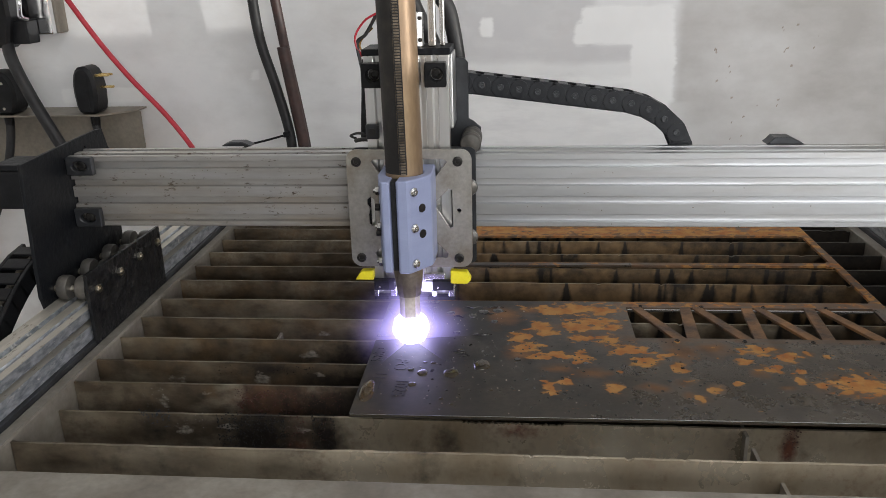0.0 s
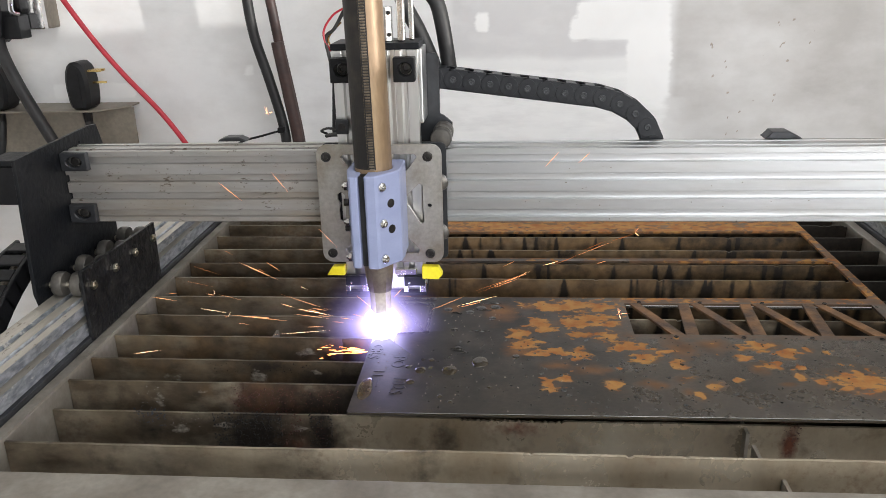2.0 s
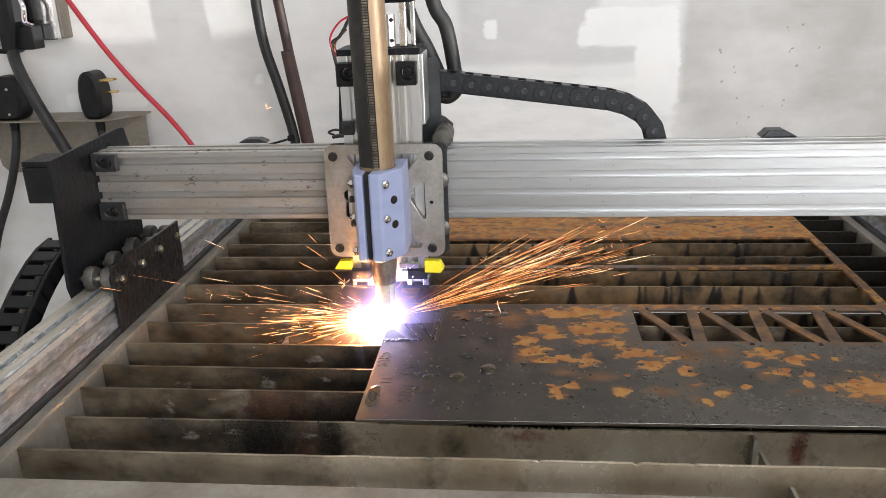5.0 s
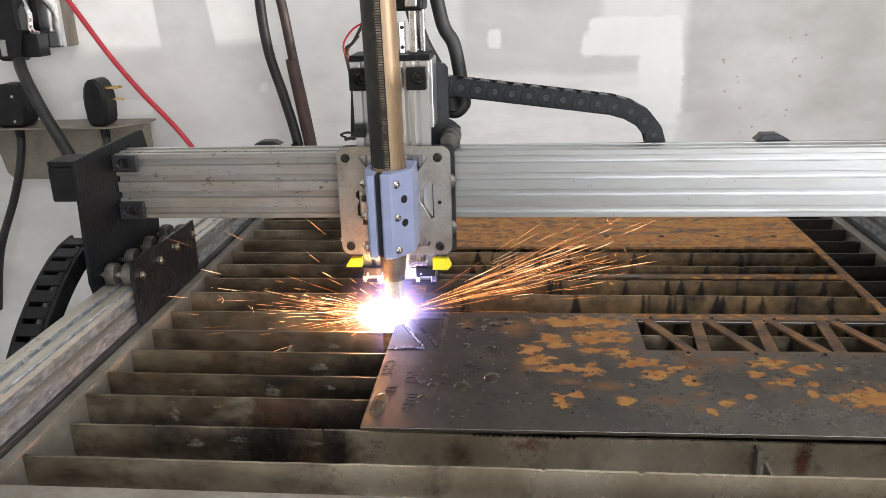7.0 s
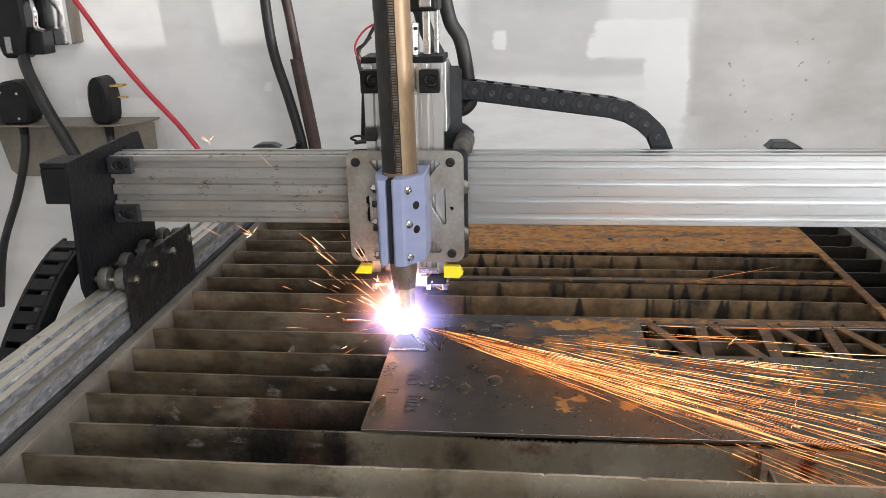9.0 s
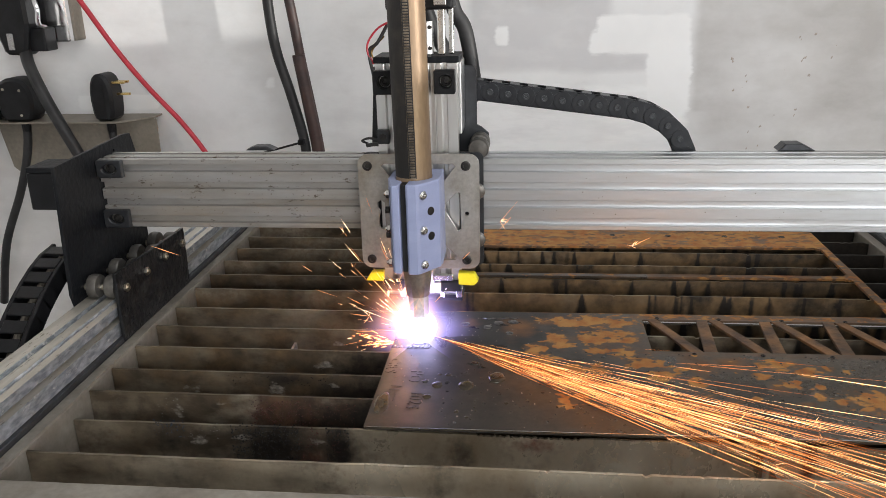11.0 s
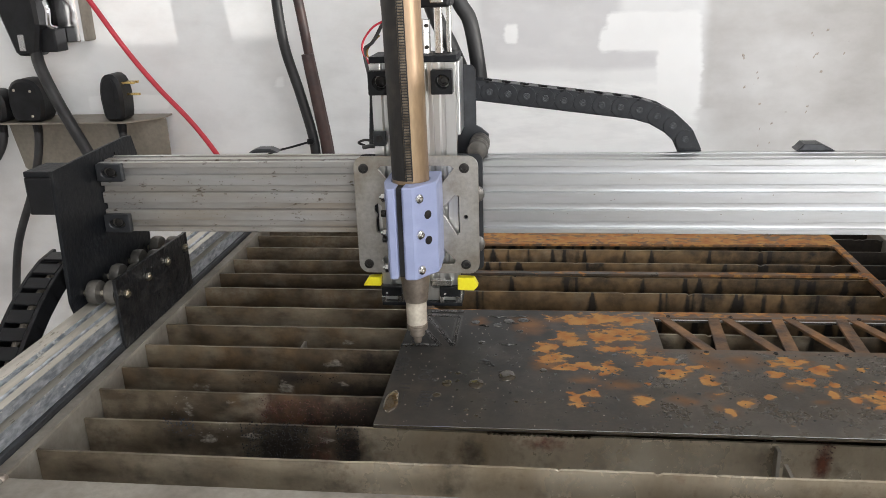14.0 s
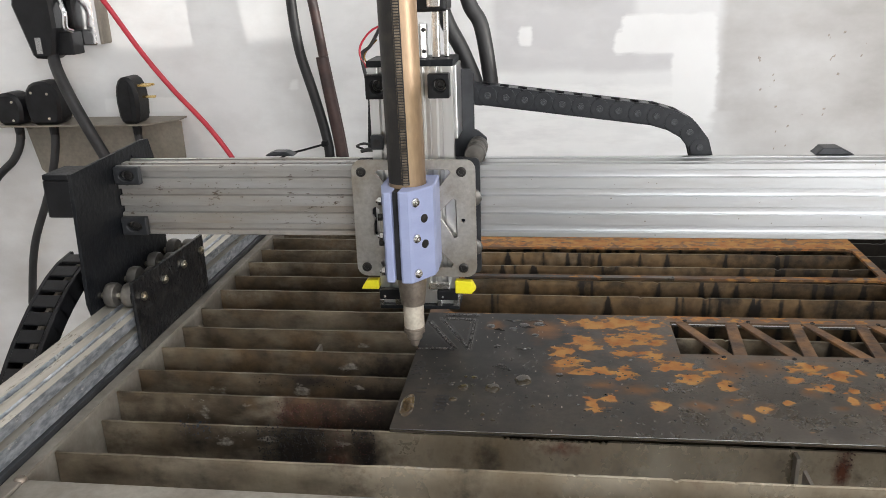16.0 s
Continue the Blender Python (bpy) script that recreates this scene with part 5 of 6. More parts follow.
part("coupling", lathe([(0.0065, 0.2985), (0.0065, 0.311), (0.0058, 0.3112), (0.0058, 0.3122), (0.0065, 0.3124), (0.0065, 0.3144), (0.0058, 0.3146), (0.0058, 0.3156), (0.0065, 0.3158), (0.0065, 0.3178), (0.0058, 0.318), (0.0058, 0.319), (0.0065, 0.3192), (0.0065, 0.331)], (0.0085, 0.222, 0), "z", 20), M_ALU, car, "slit aluminium shaft coupling", smooth=True)
for z in (0.3045, 0.3255):
    part("set_screw", lathe([(0.0022, 0), (0.0022, -0.0012), (0.0002, -0.0012)], (0.0118, 0.2163, z), "y", 10), M_DARKBOLT, car)
part("post", box(0.0195, 0.0275, 0.216, 0.224, 0.2975, 0.345, 0.0015), M_STEEL, car, "bright standing post")
part("post", box(0.0305, 0.0355, 0.226, 0.232, 0.2975, 0.345, 0.0012), M_STEEL, car)
part("post", box(-0.030, -0.023, 0.216, 0.224, 0.2975, 0.345, 0.0012), M_STEEL, car)
part("slide_motor", box(-0.032, 0.037, 0.205, 0.250, 0.343, 0.42, 0.003), M_BLACK_PLASTIC, car, "black stepper motor")
part("motor_terminal", box(0.018, 0.031, 0.199, 0.2055, 0.3475, 0.356, 0.001), M_STEEL, car)
# loose wires beside the slide
part("wire", tube([(-0.026, 0.205, 0.333), (-0.040, 0.204, 0.326), (-0.0505, 0.204, 0.313), (-0.0515, 0.204, 0.302), (-0.046, 0.206, 0.2905)], 0.0012, 6), M_RED, car, "thin red wire")
part("wire", tube([(-0.030, 0.206, 0.330), (-0.041, 0.205, 0.312), (-0.050, 0.205, 0.304), (-0.048, 0.205, 0.285), (-0.044, 0.204, 0.268)], 0.0018, 6), M_RUBBER, car, "thin black wire")
part("wire", tube([(-0.034, 0.206, 0.318), (-0.046, 0.205, 0.306), (-0.047, 0.205, 0.298), (-0.040, 0.206, 0.291)], 0.001, 6), M_PRONG, car, "thin yellow wire")
part("wire", tube([(-0.046, 0.225, 0.206), (-0.060, 0.232, 0.2075), (-0.070, 0.24, 0.203), (-0.066, 0.25, 0.198)], 0.0014, 6), M_RUBBER, car, "thin black wire")
part("wire", tube([(-0.046, 0.225, 0.202), (-0.056, 0.23, 0.201), (-0.064, 0.236, 0.1985)], 0.0022, 6), M_RUBBER, car, "thin black wire")
# lower end of the slide
for outline in ([(0.0385, 0.0495), (0.0560, 0.0490), (0.0610, 0.0545), (0.0565, 0.0632), (0.0385, 0.0640)], [(-0.0455, 0.0530), (-0.0655, 0.0532), (-0.0590, 0.0632), (-0.0455, 0.0640)]):
    part("stop_tab", flat(outline, [], "y", 0.196, 0.2055, 0.0008), M_YELLOW, car, "bright yellow plastic tab")
for x0 in (-0.0455, 0.0185):
    part("slide_shoe", box(x0, x0 + 0.0225, 0.197, 0.2055, 0.041, 0.052, 0.0008), M_BLACK_PLASTIC, car, "black slide block")
    part("shoe_screw", bolt(x0 + 0.006, 0.197, 0.0445, "y", 0.0014, 0.001, -1), M_STEEL, car)
    part("rail_end", box(x0 - 0.0005, x0 + 0.0045, 0.198, 0.2055, 0.0335, 0.0405, 0.0005), M_STEEL, car, "bright rail end")
    part("rail_end", box(x0 + 0.0175, x0 + 0.0240, 0.198, 0.2055, 0.0335, 0.0445, 0.0005), M_STEEL, car, "bright rail end")
part("slide_foot", box(-0.0455, 0.0425, 0.1985, 0.235, 0.0295, 0.0332, 0.0006), M_BLACK, car, "black foot plate")
part("slide_nut", box(0.009, 0.0325, 0.199, 0.2055, 0.0525, 0.0600, 0.001), M_STEEL, car, "bright steel slide nut")
part("slide_web", box(-0.044, 0.041, 0.2062, 0.230, 0.0335, 0.0478), M_ALU, car)
# hoses that reach the rear plate from above
HOSES = []
HOSES.append(part("hose", tube([(-0.011, 0.30, 0.46), (0.000, 0.30, 0.42), (0.0215, 0.30, 0.339), (0.041, 0.30, 0.298), (0.056, 0.296, 0.262), (0.058, 0.29, 0.245)], 0.0085, 12), M_RUBBER, car, "thick black rubber hose", smooth=True))
HOSES.append(part("hose", tube([(0.031, 0.302, 0.46), (0.036, 0.302, 0.42), (0.049, 0.302, 0.3505), (0.063, 0.302, 0.322), (0.0725, 0.302, 0.2626), (0.0715, 0.301, 0.2515), (0.063, 0.300, 0.2445), (0.054, 0.299, 0.247), (0.049, 0.297, 0.256)], 0.0085, 12), M_RUBBER, car, "thick black rubber hose", smooth=True))

# torch clamp, printed in lilac plastic, gripped round the torch
TXC, TYC = -0.002, 0.1620
CZ0, CZ1 = 0.0880, 0.1822


def arc_pts(r, a0, a1, n=8):
    return [(TXC + r * math.sin(radians(a0 + (a1 - a0) * i / n)), TYC - r * math.cos(radians(a0 + (a1 - a0) * i / n))) for i in range(n + 1)]


clamp = part("clamp_half", flat([(TXC - 0.0045, 0.126)] + arc_pts(0.0188, -10, 0, 2)[:1] + arc_pts(0.0188, 0, 178, 10) + [(TXC + 0.006, 0.1957), (TXC + 0.0275, 0.1957), (TXC + 0.0280, 0.160), (TXC + 0.0268, 0.150), (TXC + 0.0088, 0.1265), (TXC + 0.006, 0.1245), (TXC - 0.002, 0.1245)], [], "z", CZ0, CZ1, 0.0012), M_CLAMP, car, "lilac plastic torch clamp half")
other = part("clamp_half", flat([(TXC - 0.0110, 0.1255)] + arc_pts(0.0188, -32, -178, 10) + [(TXC - 0.006, 0.1957), (TXC - 0.026, 0.1957), (TXC - 0.0265, 0.158), (TXC - 0.0205, 0.131), (TXC - 0.0185, 0.1255)], [], "z", CZ0 + 0.0005, CZ1 - 0.001, 0.0012), M_CLAMP, car, "lilac plastic torch clamp half")
# Black strip added in the open slit to give its shade.
part("clamp_gasket", box(TXC - 0.0101, TXC - 0.0046, 0.132, 0.1445, CZ0 + 0.001, CZ1 - 0.002), M_RUBBER, car, "black strip for the shade in the clamp's slit")


def turned(bm, x, y, z):
    """Turns a piece that faces the front to the slanted face of the clamp and sets it there."""
    bmesh.ops.transform(bm, matrix=pose(x, y, z, 0, 0, 50.3), verts=bm.verts)
    return bm


for z in (0.1705, 0.1340, 0.0975):
    part("bolt", turned(lathe([(0.0048, 0), (0.0046, -0.002), (0.0028, -0.0038), (0.0018, -0.0038), (0.0016, -0.002), (0.0002, -0.002)], (0, 0, 0), "y", 14), TXC + 0.0118, 0.1301, z), M_STEEL, clamp, "bright round-headed bolt")
    part("nut", hexnut(TXC - 0.0215, 0.136, z, "x", 0.0046, 0.004, -1), M_STEEL, other, "bright hexagon nut")
for z in (0.1520, 0.1257):
    part("clamp_hole", turned(lathe([(0.0044, 0.0), (0.0044, -0.0006), (0.0002, -0.0006)], (0, 0, 0), "y", 18), TXC + 0.0188, 0.1392, z), M_DARKBOLT, clamp, "dark bolt hole")
    part("clamp_hole", lathe([(0.0036, 0.0), (0.0036, -0.004), (0.0002, -0.004)], (TXC - 0.0235, 0.142, z), "x", 14), M_DARKBOLT, other, "dark bolt hole")

# the torch
torch = thing("plasma_torch", TXC, TYC, 0.003, "long bronzed machine torch with a toothed rack and pale cup", "plasma torch")
barrel = part("barrel", lathe([(0.0184, 0.0905 + 0.3695 * k / 60) for k in range(61)], (TXC, TYC, 0), "z", 48), M_BRASS, torch, "bronzed metal barrel, browned by heat near the clamp", smooth=True)
barrel.data.attributes.new("heat", "FLOAT", "POINT").data.foreach_set("value", [0.15 + 0.55 * smooth(-v.co.z, -0.245, -0.19) + 0.35 * smooth(v.co.z, 0.305, 0.34) for v in barrel.data.vertices])
a0 = radians(5)
rc = Vector((TXC + 0.0178 * math.sin(a0), TYC - 0.0178 * math.cos(a0)))
u, w = Vector((math.cos(a0), math.sin(a0))), Vector((math.sin(a0), -math.cos(a0)))
bm = bmesh.new()
pitch = 0.00265
for k in range(105):
    z = 0.184 + k * pitch
    q = [rc - u * 0.0026, rc + u * 0.0026, rc + u * 0.0023 + w * 0.0028, rc - u * 0.0023 + w * 0.0028]
    flat([tuple(c) for c in q], [], "z", z, z + pitch * 0.55, 0, bm)
part("rack_teeth", bm, M_TEETH, torch, "dark toothed rack along the barrel")
part("rack_strip", flat([tuple(rc - u * 0.0036 - w * 0.001), tuple(rc + u * 0.0036 - w * 0.001), tuple(rc + u * 0.0036 + w * 0.0014), tuple(rc - u * 0.0036 + w * 0.0014)], [], "z", 0.184, 0.46), M_RACK, torch)
# Thin dark strip over the left side of the barrel.
arcq = arc_pts(0.01865, -105, -7, 14) + arc_pts(0.0180, -7, -105, 14)
part("barrel_cover", flat(arcq, [], "z", 0.184, 0.46), M_RACK, torch, "dark left side of the barrel")
part("lower_body", lathe([(0.0155, 0.0905), (0.0150, 0.076), (0.0135, 0.062), (0.0122, 0.052)], (TXC, TYC, 0), "z", 36), M_NOZZLE, torch, "heat-tinted lower body", smooth=True)
part("cup", lathe([(0.0108, 0.0525), (0.0108, 0.027), (0.0104, 0.0255)], (TXC, TYC, 0), "z", 36), M_CERAMIC, torch, "pale scorched ceramic cup", smooth=True)
part("retaining_ring", lathe([(0.0106, 0.0262), (0.0112, 0.0258), (0.0112, 0.0242), (0.0104, 0.0238), (0.0112, 0.0234), (0.0110, 0.0195), (0.0086, 0.0185)], (TXC, TYC, 0), "z", 36), M_NOZZLE, torch, "heat-browned retaining ring")
part("nozzle", lathe([(0.0082, 0.0192), (0.0082, 0.0130), (0.0072, 0.0115), (0.0050, 0.0112), (0.0044, 0.0050), (0.0030, 0.0030), (0.0010, 0.0028)], (TXC, TYC, 0), "z", 28), M_NOZZLE, torch, "stepped heat-browned nozzle")

# the barrel leans a little to one side above its clamp
for ob in torch.children:
    for v in ob.data.vertices:
        if v.co.z > 0.181:
            v.co.x -= 0.012 * (v.co.z - 0.181)

# cable chain behind the beam
chain = thing("cable_chain", 0.18, BY + 0.062, 0.187, "black plastic cable chain arching behind the beam", "cable chain")
PIN = 0.0202


def chain_line(dx):
    """Pins of the chain, x and z, from the carriage to the foot of its bend, for a carriage travel."""
    pts = [(0.0470 + dx, 0.2545)]
    foot = 0.262 + dx * 0.5
    ang = -5.5
    while len(pts) < 19:
        x, z = pts[-1]
        over = x - foot + 0.012
        ang = -7.5 if over < -0.02 else max(ang - (9 if over < 0 else 13 if len(pts) < 13 else 22), -175)
        pts.append((x + PIN * math.cos(radians(ang)), z + PIN * math.sin(radians(ang))))
    return pts


def link_shape():
    e = 0.0112
    out = [(PIN * 0.5 + 0.006, e * 0.75), (PIN * 0.5 + 0.0085, 0.0), (PIN * 0.5 + 0.006, -e * 0.75), (PIN * 0.5 + 0.001, -e), (-PIN * 0.5 - 0.002, -e), (-PIN * 0.5 - 0.002, e), (PIN * 0.5 + 0.001, e)]
    return out


LINKS = []
for k in range(18):
    y0 = BY + 0.050
    link = part("chain_link", lathe([(0.0102, 0.0), (0.0102, -0.0005), (0.0098, -0.0008), (0.0001, -0.0008)], (-PIN * 0.5 + 0.004, y0, 0), "y", 24, flat(link_shape(), [], "y", y0, y0 + 0.003, 0.0006)), M_CHAIN, chain)
    far = part("side_plate", flat(link_shape(), [], "y", y0 + 0.021, y0 + 0.024, 0.0006), M_CHAIN, link)
    br = part("bridge", box(-0.0052, 0.0052, y0 + 0.003, y0 + 0.021, 0.0084, 0.0112, 0.0006), M_CHAIN, link)
    pin = part("pin", lathe([(0.0036, 0.001), (0.0036, -0.0006), (0.0030, -0.0010), (0.0022, -0.0010), (0.0020, -0.0001), (0.0010, -0.0001), (0.0009, -0.0008), (0.0001, -0.0008)], (-PIN * 0.5 + 0.004, y0 - 0.0017, 0), "y", 16), M_PIN, link, "round link pin")
    for ob in (link, far, br, pin):
        ob.data.transform(Matrix.Translation(Vector((BASE[chain.name].x, 0, BASE[chain.name].z))))
    LINKS.append(link)

# ---- arc and sparks ----
arc = thing("plasma_arc", TXC, TYC, 0.003, "blinding white plasma arc with a painted violet glare round it", "plasma arc")
flick = random.Random(2)
bm = bmesh.new()
# The core is swollen to the size of its glare.
bmesh.ops.create_icosphere(bm, subdivisions=3, radius=1)
for v in bm.verts:
    v.co = Vector((TXC, TYC, 0.0130)) + v.co * (0.0180 * (1 + 0.12 * flick.random()))
part("arc_core", bm, M_ARC, arc)


def glare_discs(centre, reach, material, holder, label):
    """Painted glare as crossed thin discs, brightest in the middle."""
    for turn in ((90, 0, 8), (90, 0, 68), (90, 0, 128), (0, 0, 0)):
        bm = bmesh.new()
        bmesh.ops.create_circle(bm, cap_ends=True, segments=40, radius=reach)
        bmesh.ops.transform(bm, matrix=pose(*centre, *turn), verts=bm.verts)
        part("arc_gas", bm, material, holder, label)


glare_discs((TXC, TYC, 0.012), 0.078, M_HALO, arc, "painted violet glare")


def streak(bm, p, d, length, r):
    """A thin pointed streak of hot metal."""
    d = d.normalized()
    s = d.orthogonal().normalized()
    t = d.cross(s)
    mid = p + d * length * 0.55
    ring_ = [bm.verts.new(mid + (s * math.cos(a) + t * math.sin(a)) * r) for a in (0, 2.094, 4.189)]
    a, b = bm.verts.new(p), bm.verts.new(p + d * length)
    for k in range(3):
        bm.faces.new((ring_[k - 1], ring_[k], a))
        bm.faces.new((ring_[k], ring_[k - 1], b))


def jet(seed, count, reach, near, wide, tall, material, label, droop=0.0, rmax=0.00042, glow_r=0.0):
    """A spray of sparks along its own x axis, starting at its origin."""
    rnd = random.Random(seed)
    ob = thing("spark_spray", 0, 0, -0.13, label, "sparks", kind="stuff")
    bm = bmesh.new()
    off = BASE[ob.name]
    for k in range(count):
        f = near + (1 - near) * rnd.random() ** 0.8
        a, b = rnd.gauss(0, wide), rnd.gauss(0, tall)
        d = Vector((1, math.tan(a), math.tan(b)))
        d.normalize()
        p = d * (f * reach * rnd.uniform(0.35, 1.0))
        p.z -= droop * (p.x / reach) ** 2
        ln = reach * rnd.uniform(0.05, 0.30) * (1.25 - 0.7 * f)
        streak(bm, p + off, Vector((d.x, d.y + rnd.gauss(0, 0.03), d.z + rnd.gauss(0, 0.03) - 2 * droop * p.x / reach ** 2)), ln, rnd.uniform(0.35, 1.0) * rmax)
        if rnd.random() < 0.05 and f > 0.3:
            tip = p + off + d * ln
            for j in range(4):
                streak(bm, tip, Vector((rnd.gauss(0, 1), rnd.gauss(0, 1), rnd.gauss(0, 1))) + d * 0.7, rnd.uniform(0.004, 0.010), rmax * 0.6)
    part("streaks", bm, material, ob)
    # Glow ball added at the root to brighten what is near.
    if glow_r:
        lump = bmesh.new()
        bmesh.ops.create_icosphere(lump, subdivisions=2, radius=1)
        for v in lump.verts:
            v.co = off + Vector((0.020 + glow_r, 0, 0)) + v.co * (glow_r * rnd.uniform(0.85, 1.2))
        part("white_hot_metal", lump, M_GLOW_BALL, ob, "glowing ball added to light the slats and beam")
        glare_discs(off + Vector((0.024, 0, 0)), 0.065, M_ROOT_GLARE, ob, "painted orange glare")
    return ob

JETS = {
    "right_back": jet(1, 230, 0.36, 0.03, 0.10, 0.075, M_SPARK_DIM, "dense orange fan of cutting sparks", 0.0, 0.00034),
    "right_back_hot": jet(2, 60, 0.40, 0.3, 0.11, 0.08, M_SPARK_HOT, "bright yellow cutting sparks", 0.0, 0.00028),
    "left": jet(3, 240, 0.15, 0.02, 0.22, 0.11, M_SPARK, "short orange fan of cutting sparks", 0.0, 0.00036),
    "left_far": jet(4, 26, 0.26, 0.3, 0.24, 0.12, M_SPARK_HOT, "scattered yellow cutting sparks", 0.0, 0.00030),
    "right_front": jet(5, 430, 0.62, 0.02, 0.060, 0.030, M_SPARK_DIM, "long dense orange stream of cutting sparks", 0.0, 0.00034),
    "right_front_hot": jet(6, 190, 0.70, 0.40, 0.105, 0.045, M_SPARK, "long stream of bright yellow cutting sparks", 0.0, 0.00030),
    "under": jet(8, 40, 0.06, 0.02, 0.06, 0.16, M_SPARK_UNDER, "orange sparks thrown under the sheet", 0.0, 0.0006),
    "under_late": jet(11, 40, 0.06, 0.02, 0.06, 0.16, M_SPARK_UNDER, "orange sparks thrown under the sheet", 0.0, 0.0006),
    "left_root": jet(9, 220, 0.060, 0.02, 0.30, 0.17, M_SPARK_HOT, "white-hot root of the spark fan", 0.0, 0.00042, 0.0125),
    "thin_back": jet(10, 16, 0.34, 0.1, 0.05, 0.05, M_SPARK, "few thin orange cutting sparks"),
    "up_left": jet(7, 80, 0.15, 0.05, 0.55, 0.40, M_SPARK_HOT, "loose bright sparks thrown up", 0.0, 0.00036, 0.0062),
}
# spray, seconds on, seconds off, turn about the upright, rise, sway
SPRAYS = [
    ("under", 0.1, 2.3, 180, 0, 2), ("under_late", 9.3, 12.6, 180, 0, 2), ("thin_back", 0.1, 2.6, 30, 8, 4), ("left_root", 2.15, 7.35, 188, 2, 9), ("left", 2.3, 7.3, 188, 3, 9), ("left_far", 1.7, 7.2, 192, 6, 14), ("right_back", 2.7, 7.4, 28, 7, 5), ("right_back_hot", 2.7, 7.3, 30, 10, 6),
    ("right_front", 7.8, 12.3, -29, 1.5, 2), ("right_front_hot", 7.8, 12.25, -25, 2.5, 3), ("up_left", 7.75, 12.4, 165, 38, 18),
]


def travel(t):
    for (t0, a0, b0), (t1, a1, b1) in zip(TRAVEL, TRAVEL[1:]):
        if t <= t1:
            f = (t - t0) / (t1 - t0)
            return a0 + (a1 - a0) * f, b0 + (b1 - b0) * f
    return TRAVEL[-1][1:]


# lone sparks, each thrown again and again along its own line
rnd = random.Random(21)
LONE = []
for k in range(34):
    a = rnd.choice((rnd.uniform(130, 235), rnd.uniform(130, 235), rnd.uniform(-60, 60)))
    rise = rnd.uniform(4, 50)
    d = Vector((math.cos(radians(a)) * math.cos(radians(rise)), math.sin(radians(a)) * math.cos(radians(rise)), math.sin(radians(rise))))
    ob = thing("spark", 0, 0, -0.13, "single bright flying spark of molten steel", "spark", "flying sparks")
    bm = bmesh.new()
    off = BASE[ob.name]
    streak(bm, off, d, rnd.uniform(0.010, 0.035), rnd.uniform(0.0002, 0.0004))
    if rnd.random() < 0.45:
        for j in range(rnd.randint(3, 6)):
            streak(bm, off + d * 0.004, Vector((rnd.gauss(0, 1), rnd.gauss(0, 1), rnd.gauss(0, 1))) + d, rnd.uniform(0.004, 0.012), 0.00026)
    part("streak", bm, M_SPARK_HOT, ob)
    LONE.append((ob, d, rnd.uniform(0.6, 1.8), rnd.uniform(0, 0.5), rnd.uniform(0.12, 0.26)))


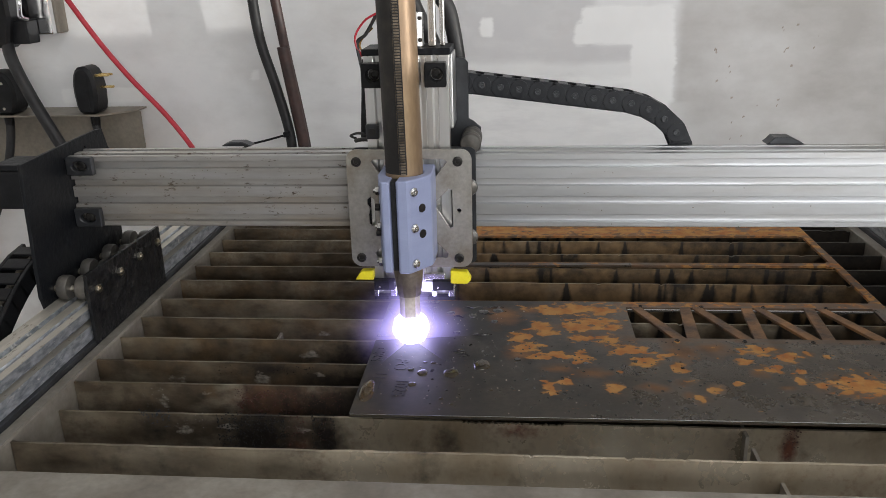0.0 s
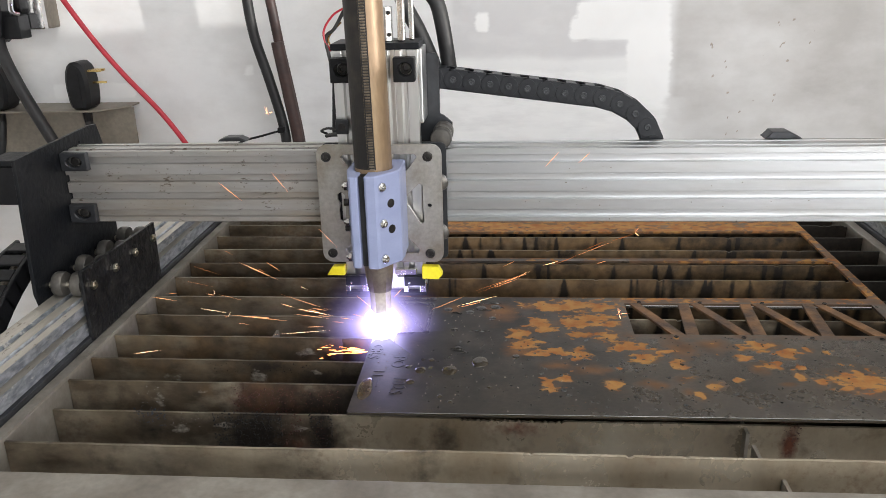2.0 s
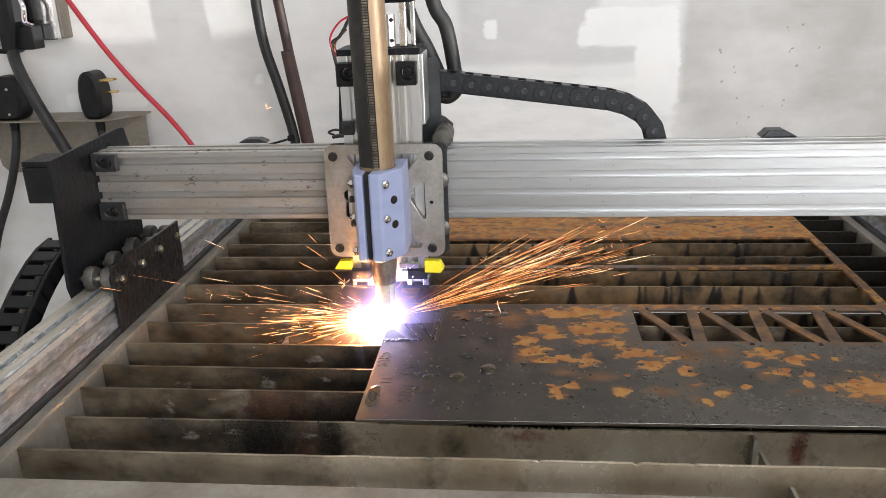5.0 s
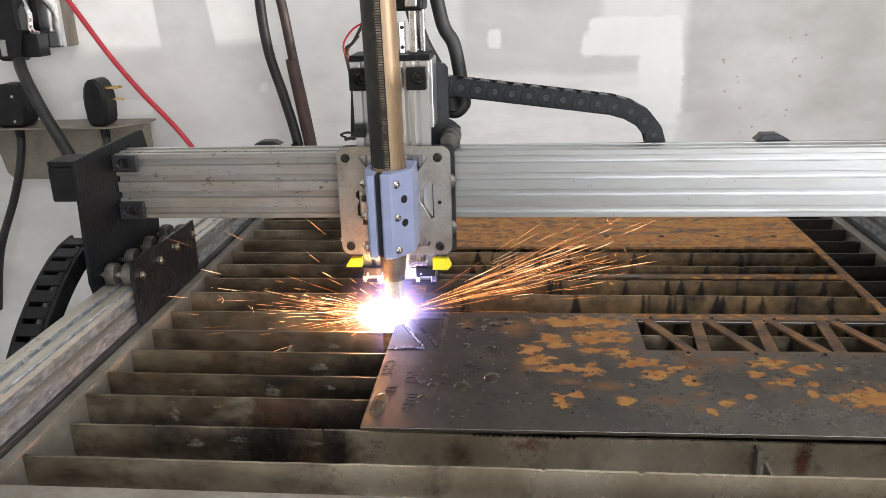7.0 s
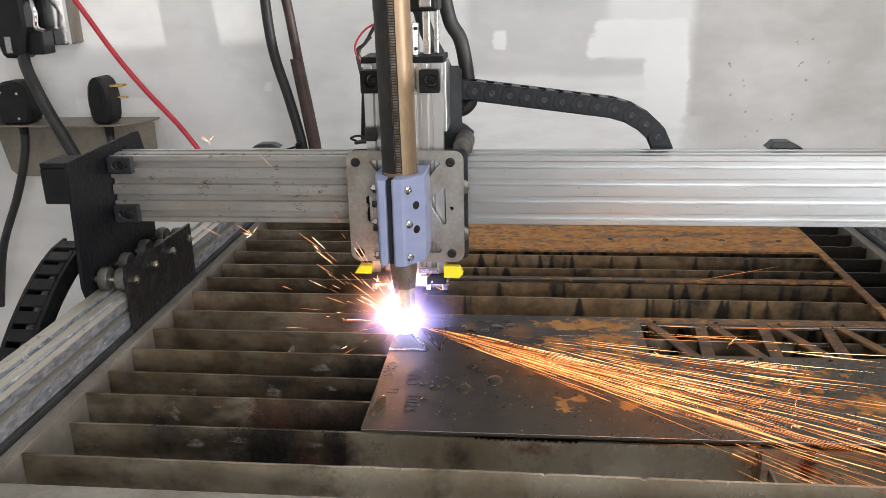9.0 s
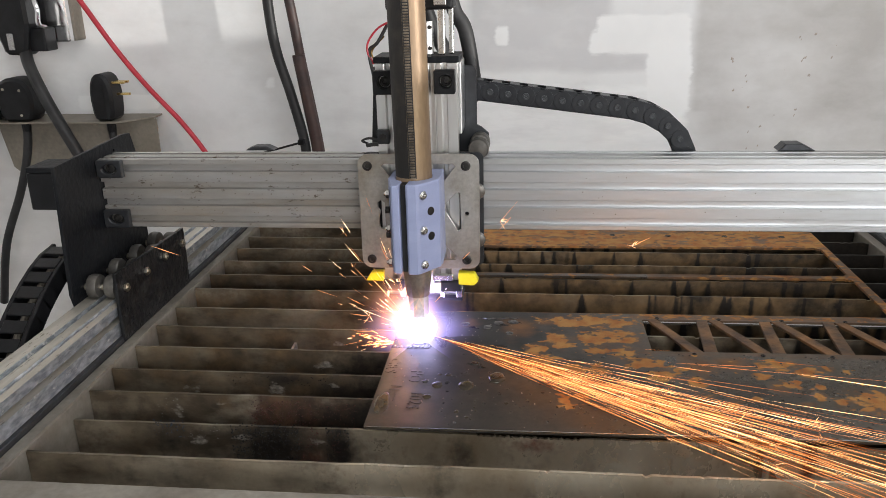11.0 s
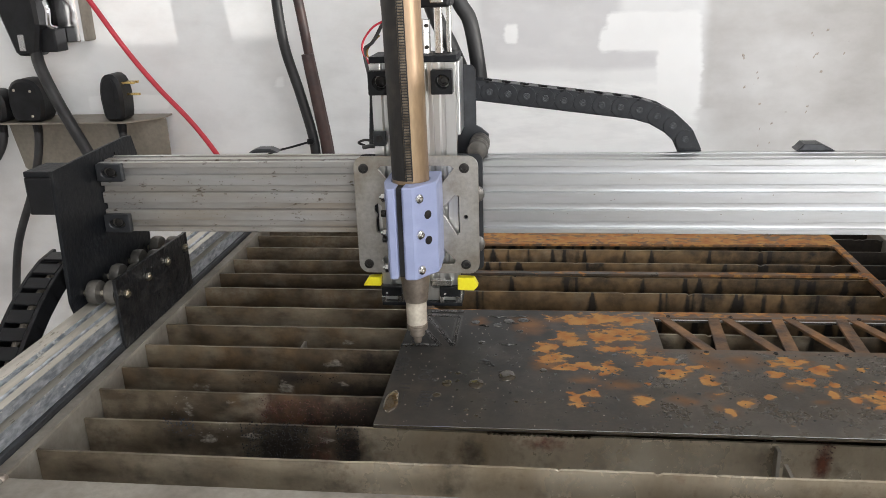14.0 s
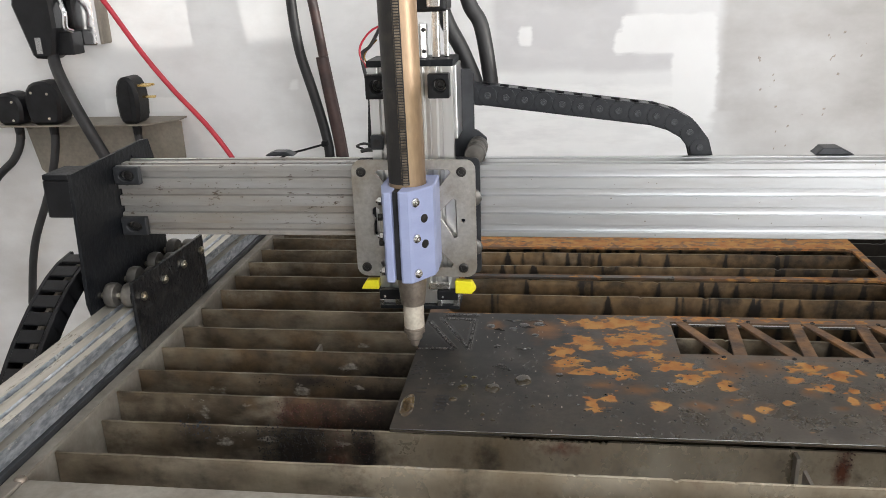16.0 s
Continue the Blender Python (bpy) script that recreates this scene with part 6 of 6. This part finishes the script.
def motions():
    for ob in (gantry, side_chain):
        b = BASE[ob.name]
        walk(ob, [(t, pose(b.x, b.y + dy, b.z)) for t, dx, dy in TRAVEL])
    for ob in (car, torch):
        b = BASE[ob.name]
        walk(ob, [(t, pose(b.x + dx, b.y + dy, b.z)) for t, dx, dy in TRAVEL])
    b = BASE[chain.name]
    walk(chain, [(t, pose(b.x, b.y + dy, b.z)) for t, dx, dy in TRAVEL])
    for k, link in enumerate(LINKS):
        rows = []
        for t, dx, dy in TRAVEL:
            pts = chain_line(dx)
            (x0, z0), (x1, z1) = pts[k], pts[k + 1]
            rows.append((t, pose((x0 + x1) / 2 - b.x, 0, (z0 + z1) / 2 - b.z, 0, -math.degrees(math.atan2(z1 - z0, x1 - x0)), 0)))
        walk(link, rows)
    # the hoses hang back as the carriage slides and sink as the gantry goes back
    for hose in HOSES:
        walk(hose, [(t, pose(-0.7 * dx, 0, -0.35 * dy)) for t, dx, dy in TRAVEL])
    # the arc goes out when the cut ends
    b = BASE[arc.name]
    rows = []
    for t, dx, dy in TRAVEL:
        if t < ARC_OFF:
            rows.append((t, pose(b.x + dx, b.y + dy, b.z)))
    dx, dy = travel(ARC_OFF)
    rows.append((ARC_OFF, pose(b.x + dx, b.y + dy, b.z)))
    rows += [(t, pose(b.x + a, b.y + c, b.z - 1.35)) for t, a, c in [(ARC_OFF + 0.034, dx, dy)] + [r for r in TRAVEL if r[0] > ARC_OFF + 0.1]]
    walk(arc, rows)
    # sprays rest under the pan until the cut throws them out
    for k, (key, t0, t1, turn, rise, sway) in enumerate(SPRAYS):
        ob = JETS[key]
        r = random.Random(k)

        def aim(t, spin):
            dx, dy = travel(t)
            at = pose(0.002, (min(s for s in SLATS if s > TYC + dy) if 7.5 < t < 12.3 else max(s for s in SLATS if s < TYC + dy)) - 0.009, -0.013) if key.startswith("under") else pose(TXC + dx, TYC + dy, 0.008)
            swing = -1.7 * (t - t0) if key.startswith("right_front") else 0.0
            m = at @ pose(0, 0, 0, 0, 0, turn + swing + r.uniform(-sway, sway)) @ pose(0, 0, 0, 0, -rise + r.uniform(-2, 2), 0) @ pose(0, 0, 0, spin, 0, 0)
            return m
        rest = pose(0.0, 0.3, -0.30, 0, 0, turn)
        rows = [(0, rest), (t0 - 0.034, rest)]
        t, spin = t0, 0
        while t <= t1:
            rows.append((t, aim(t, spin)))
            t, spin = round(t + 0.1, 3), spin + 55
        last = pose(0.0, 0.3, -0.30, 0, 0, turn) @ pose(0, 0, 0, spin, 0, 0)
        rows += [(t, last), (16.0, last)]
        walk(ob, rows)
    for ob, d, speed, start, life in LONE:
        rows = []
        t = start
        rest = Vector((0.0, 0.3, -0.30))
        rows.append((0, Matrix.Translation(rest)))
        t += 0.067
        while t < ARC_OFF - 0.1:
            dx, dy = travel(t)
            p = Vector((TXC + dx, TYC + dy, 0.006))
            rows += [(t, Matrix.Translation(p)), (t + life, Matrix.Translation(p + d * speed * life - Vector((0, 0, 0.3 * life * life)))), (t + life + 0.034, Matrix.Translation(rest)), (t + life + 0.1, Matrix.Translation(rest))]
            t += life + 0.134 + speed * 0.25
        rows.append((16.0, Matrix.Translation(rest)))
        walk(ob, rows)


motions()
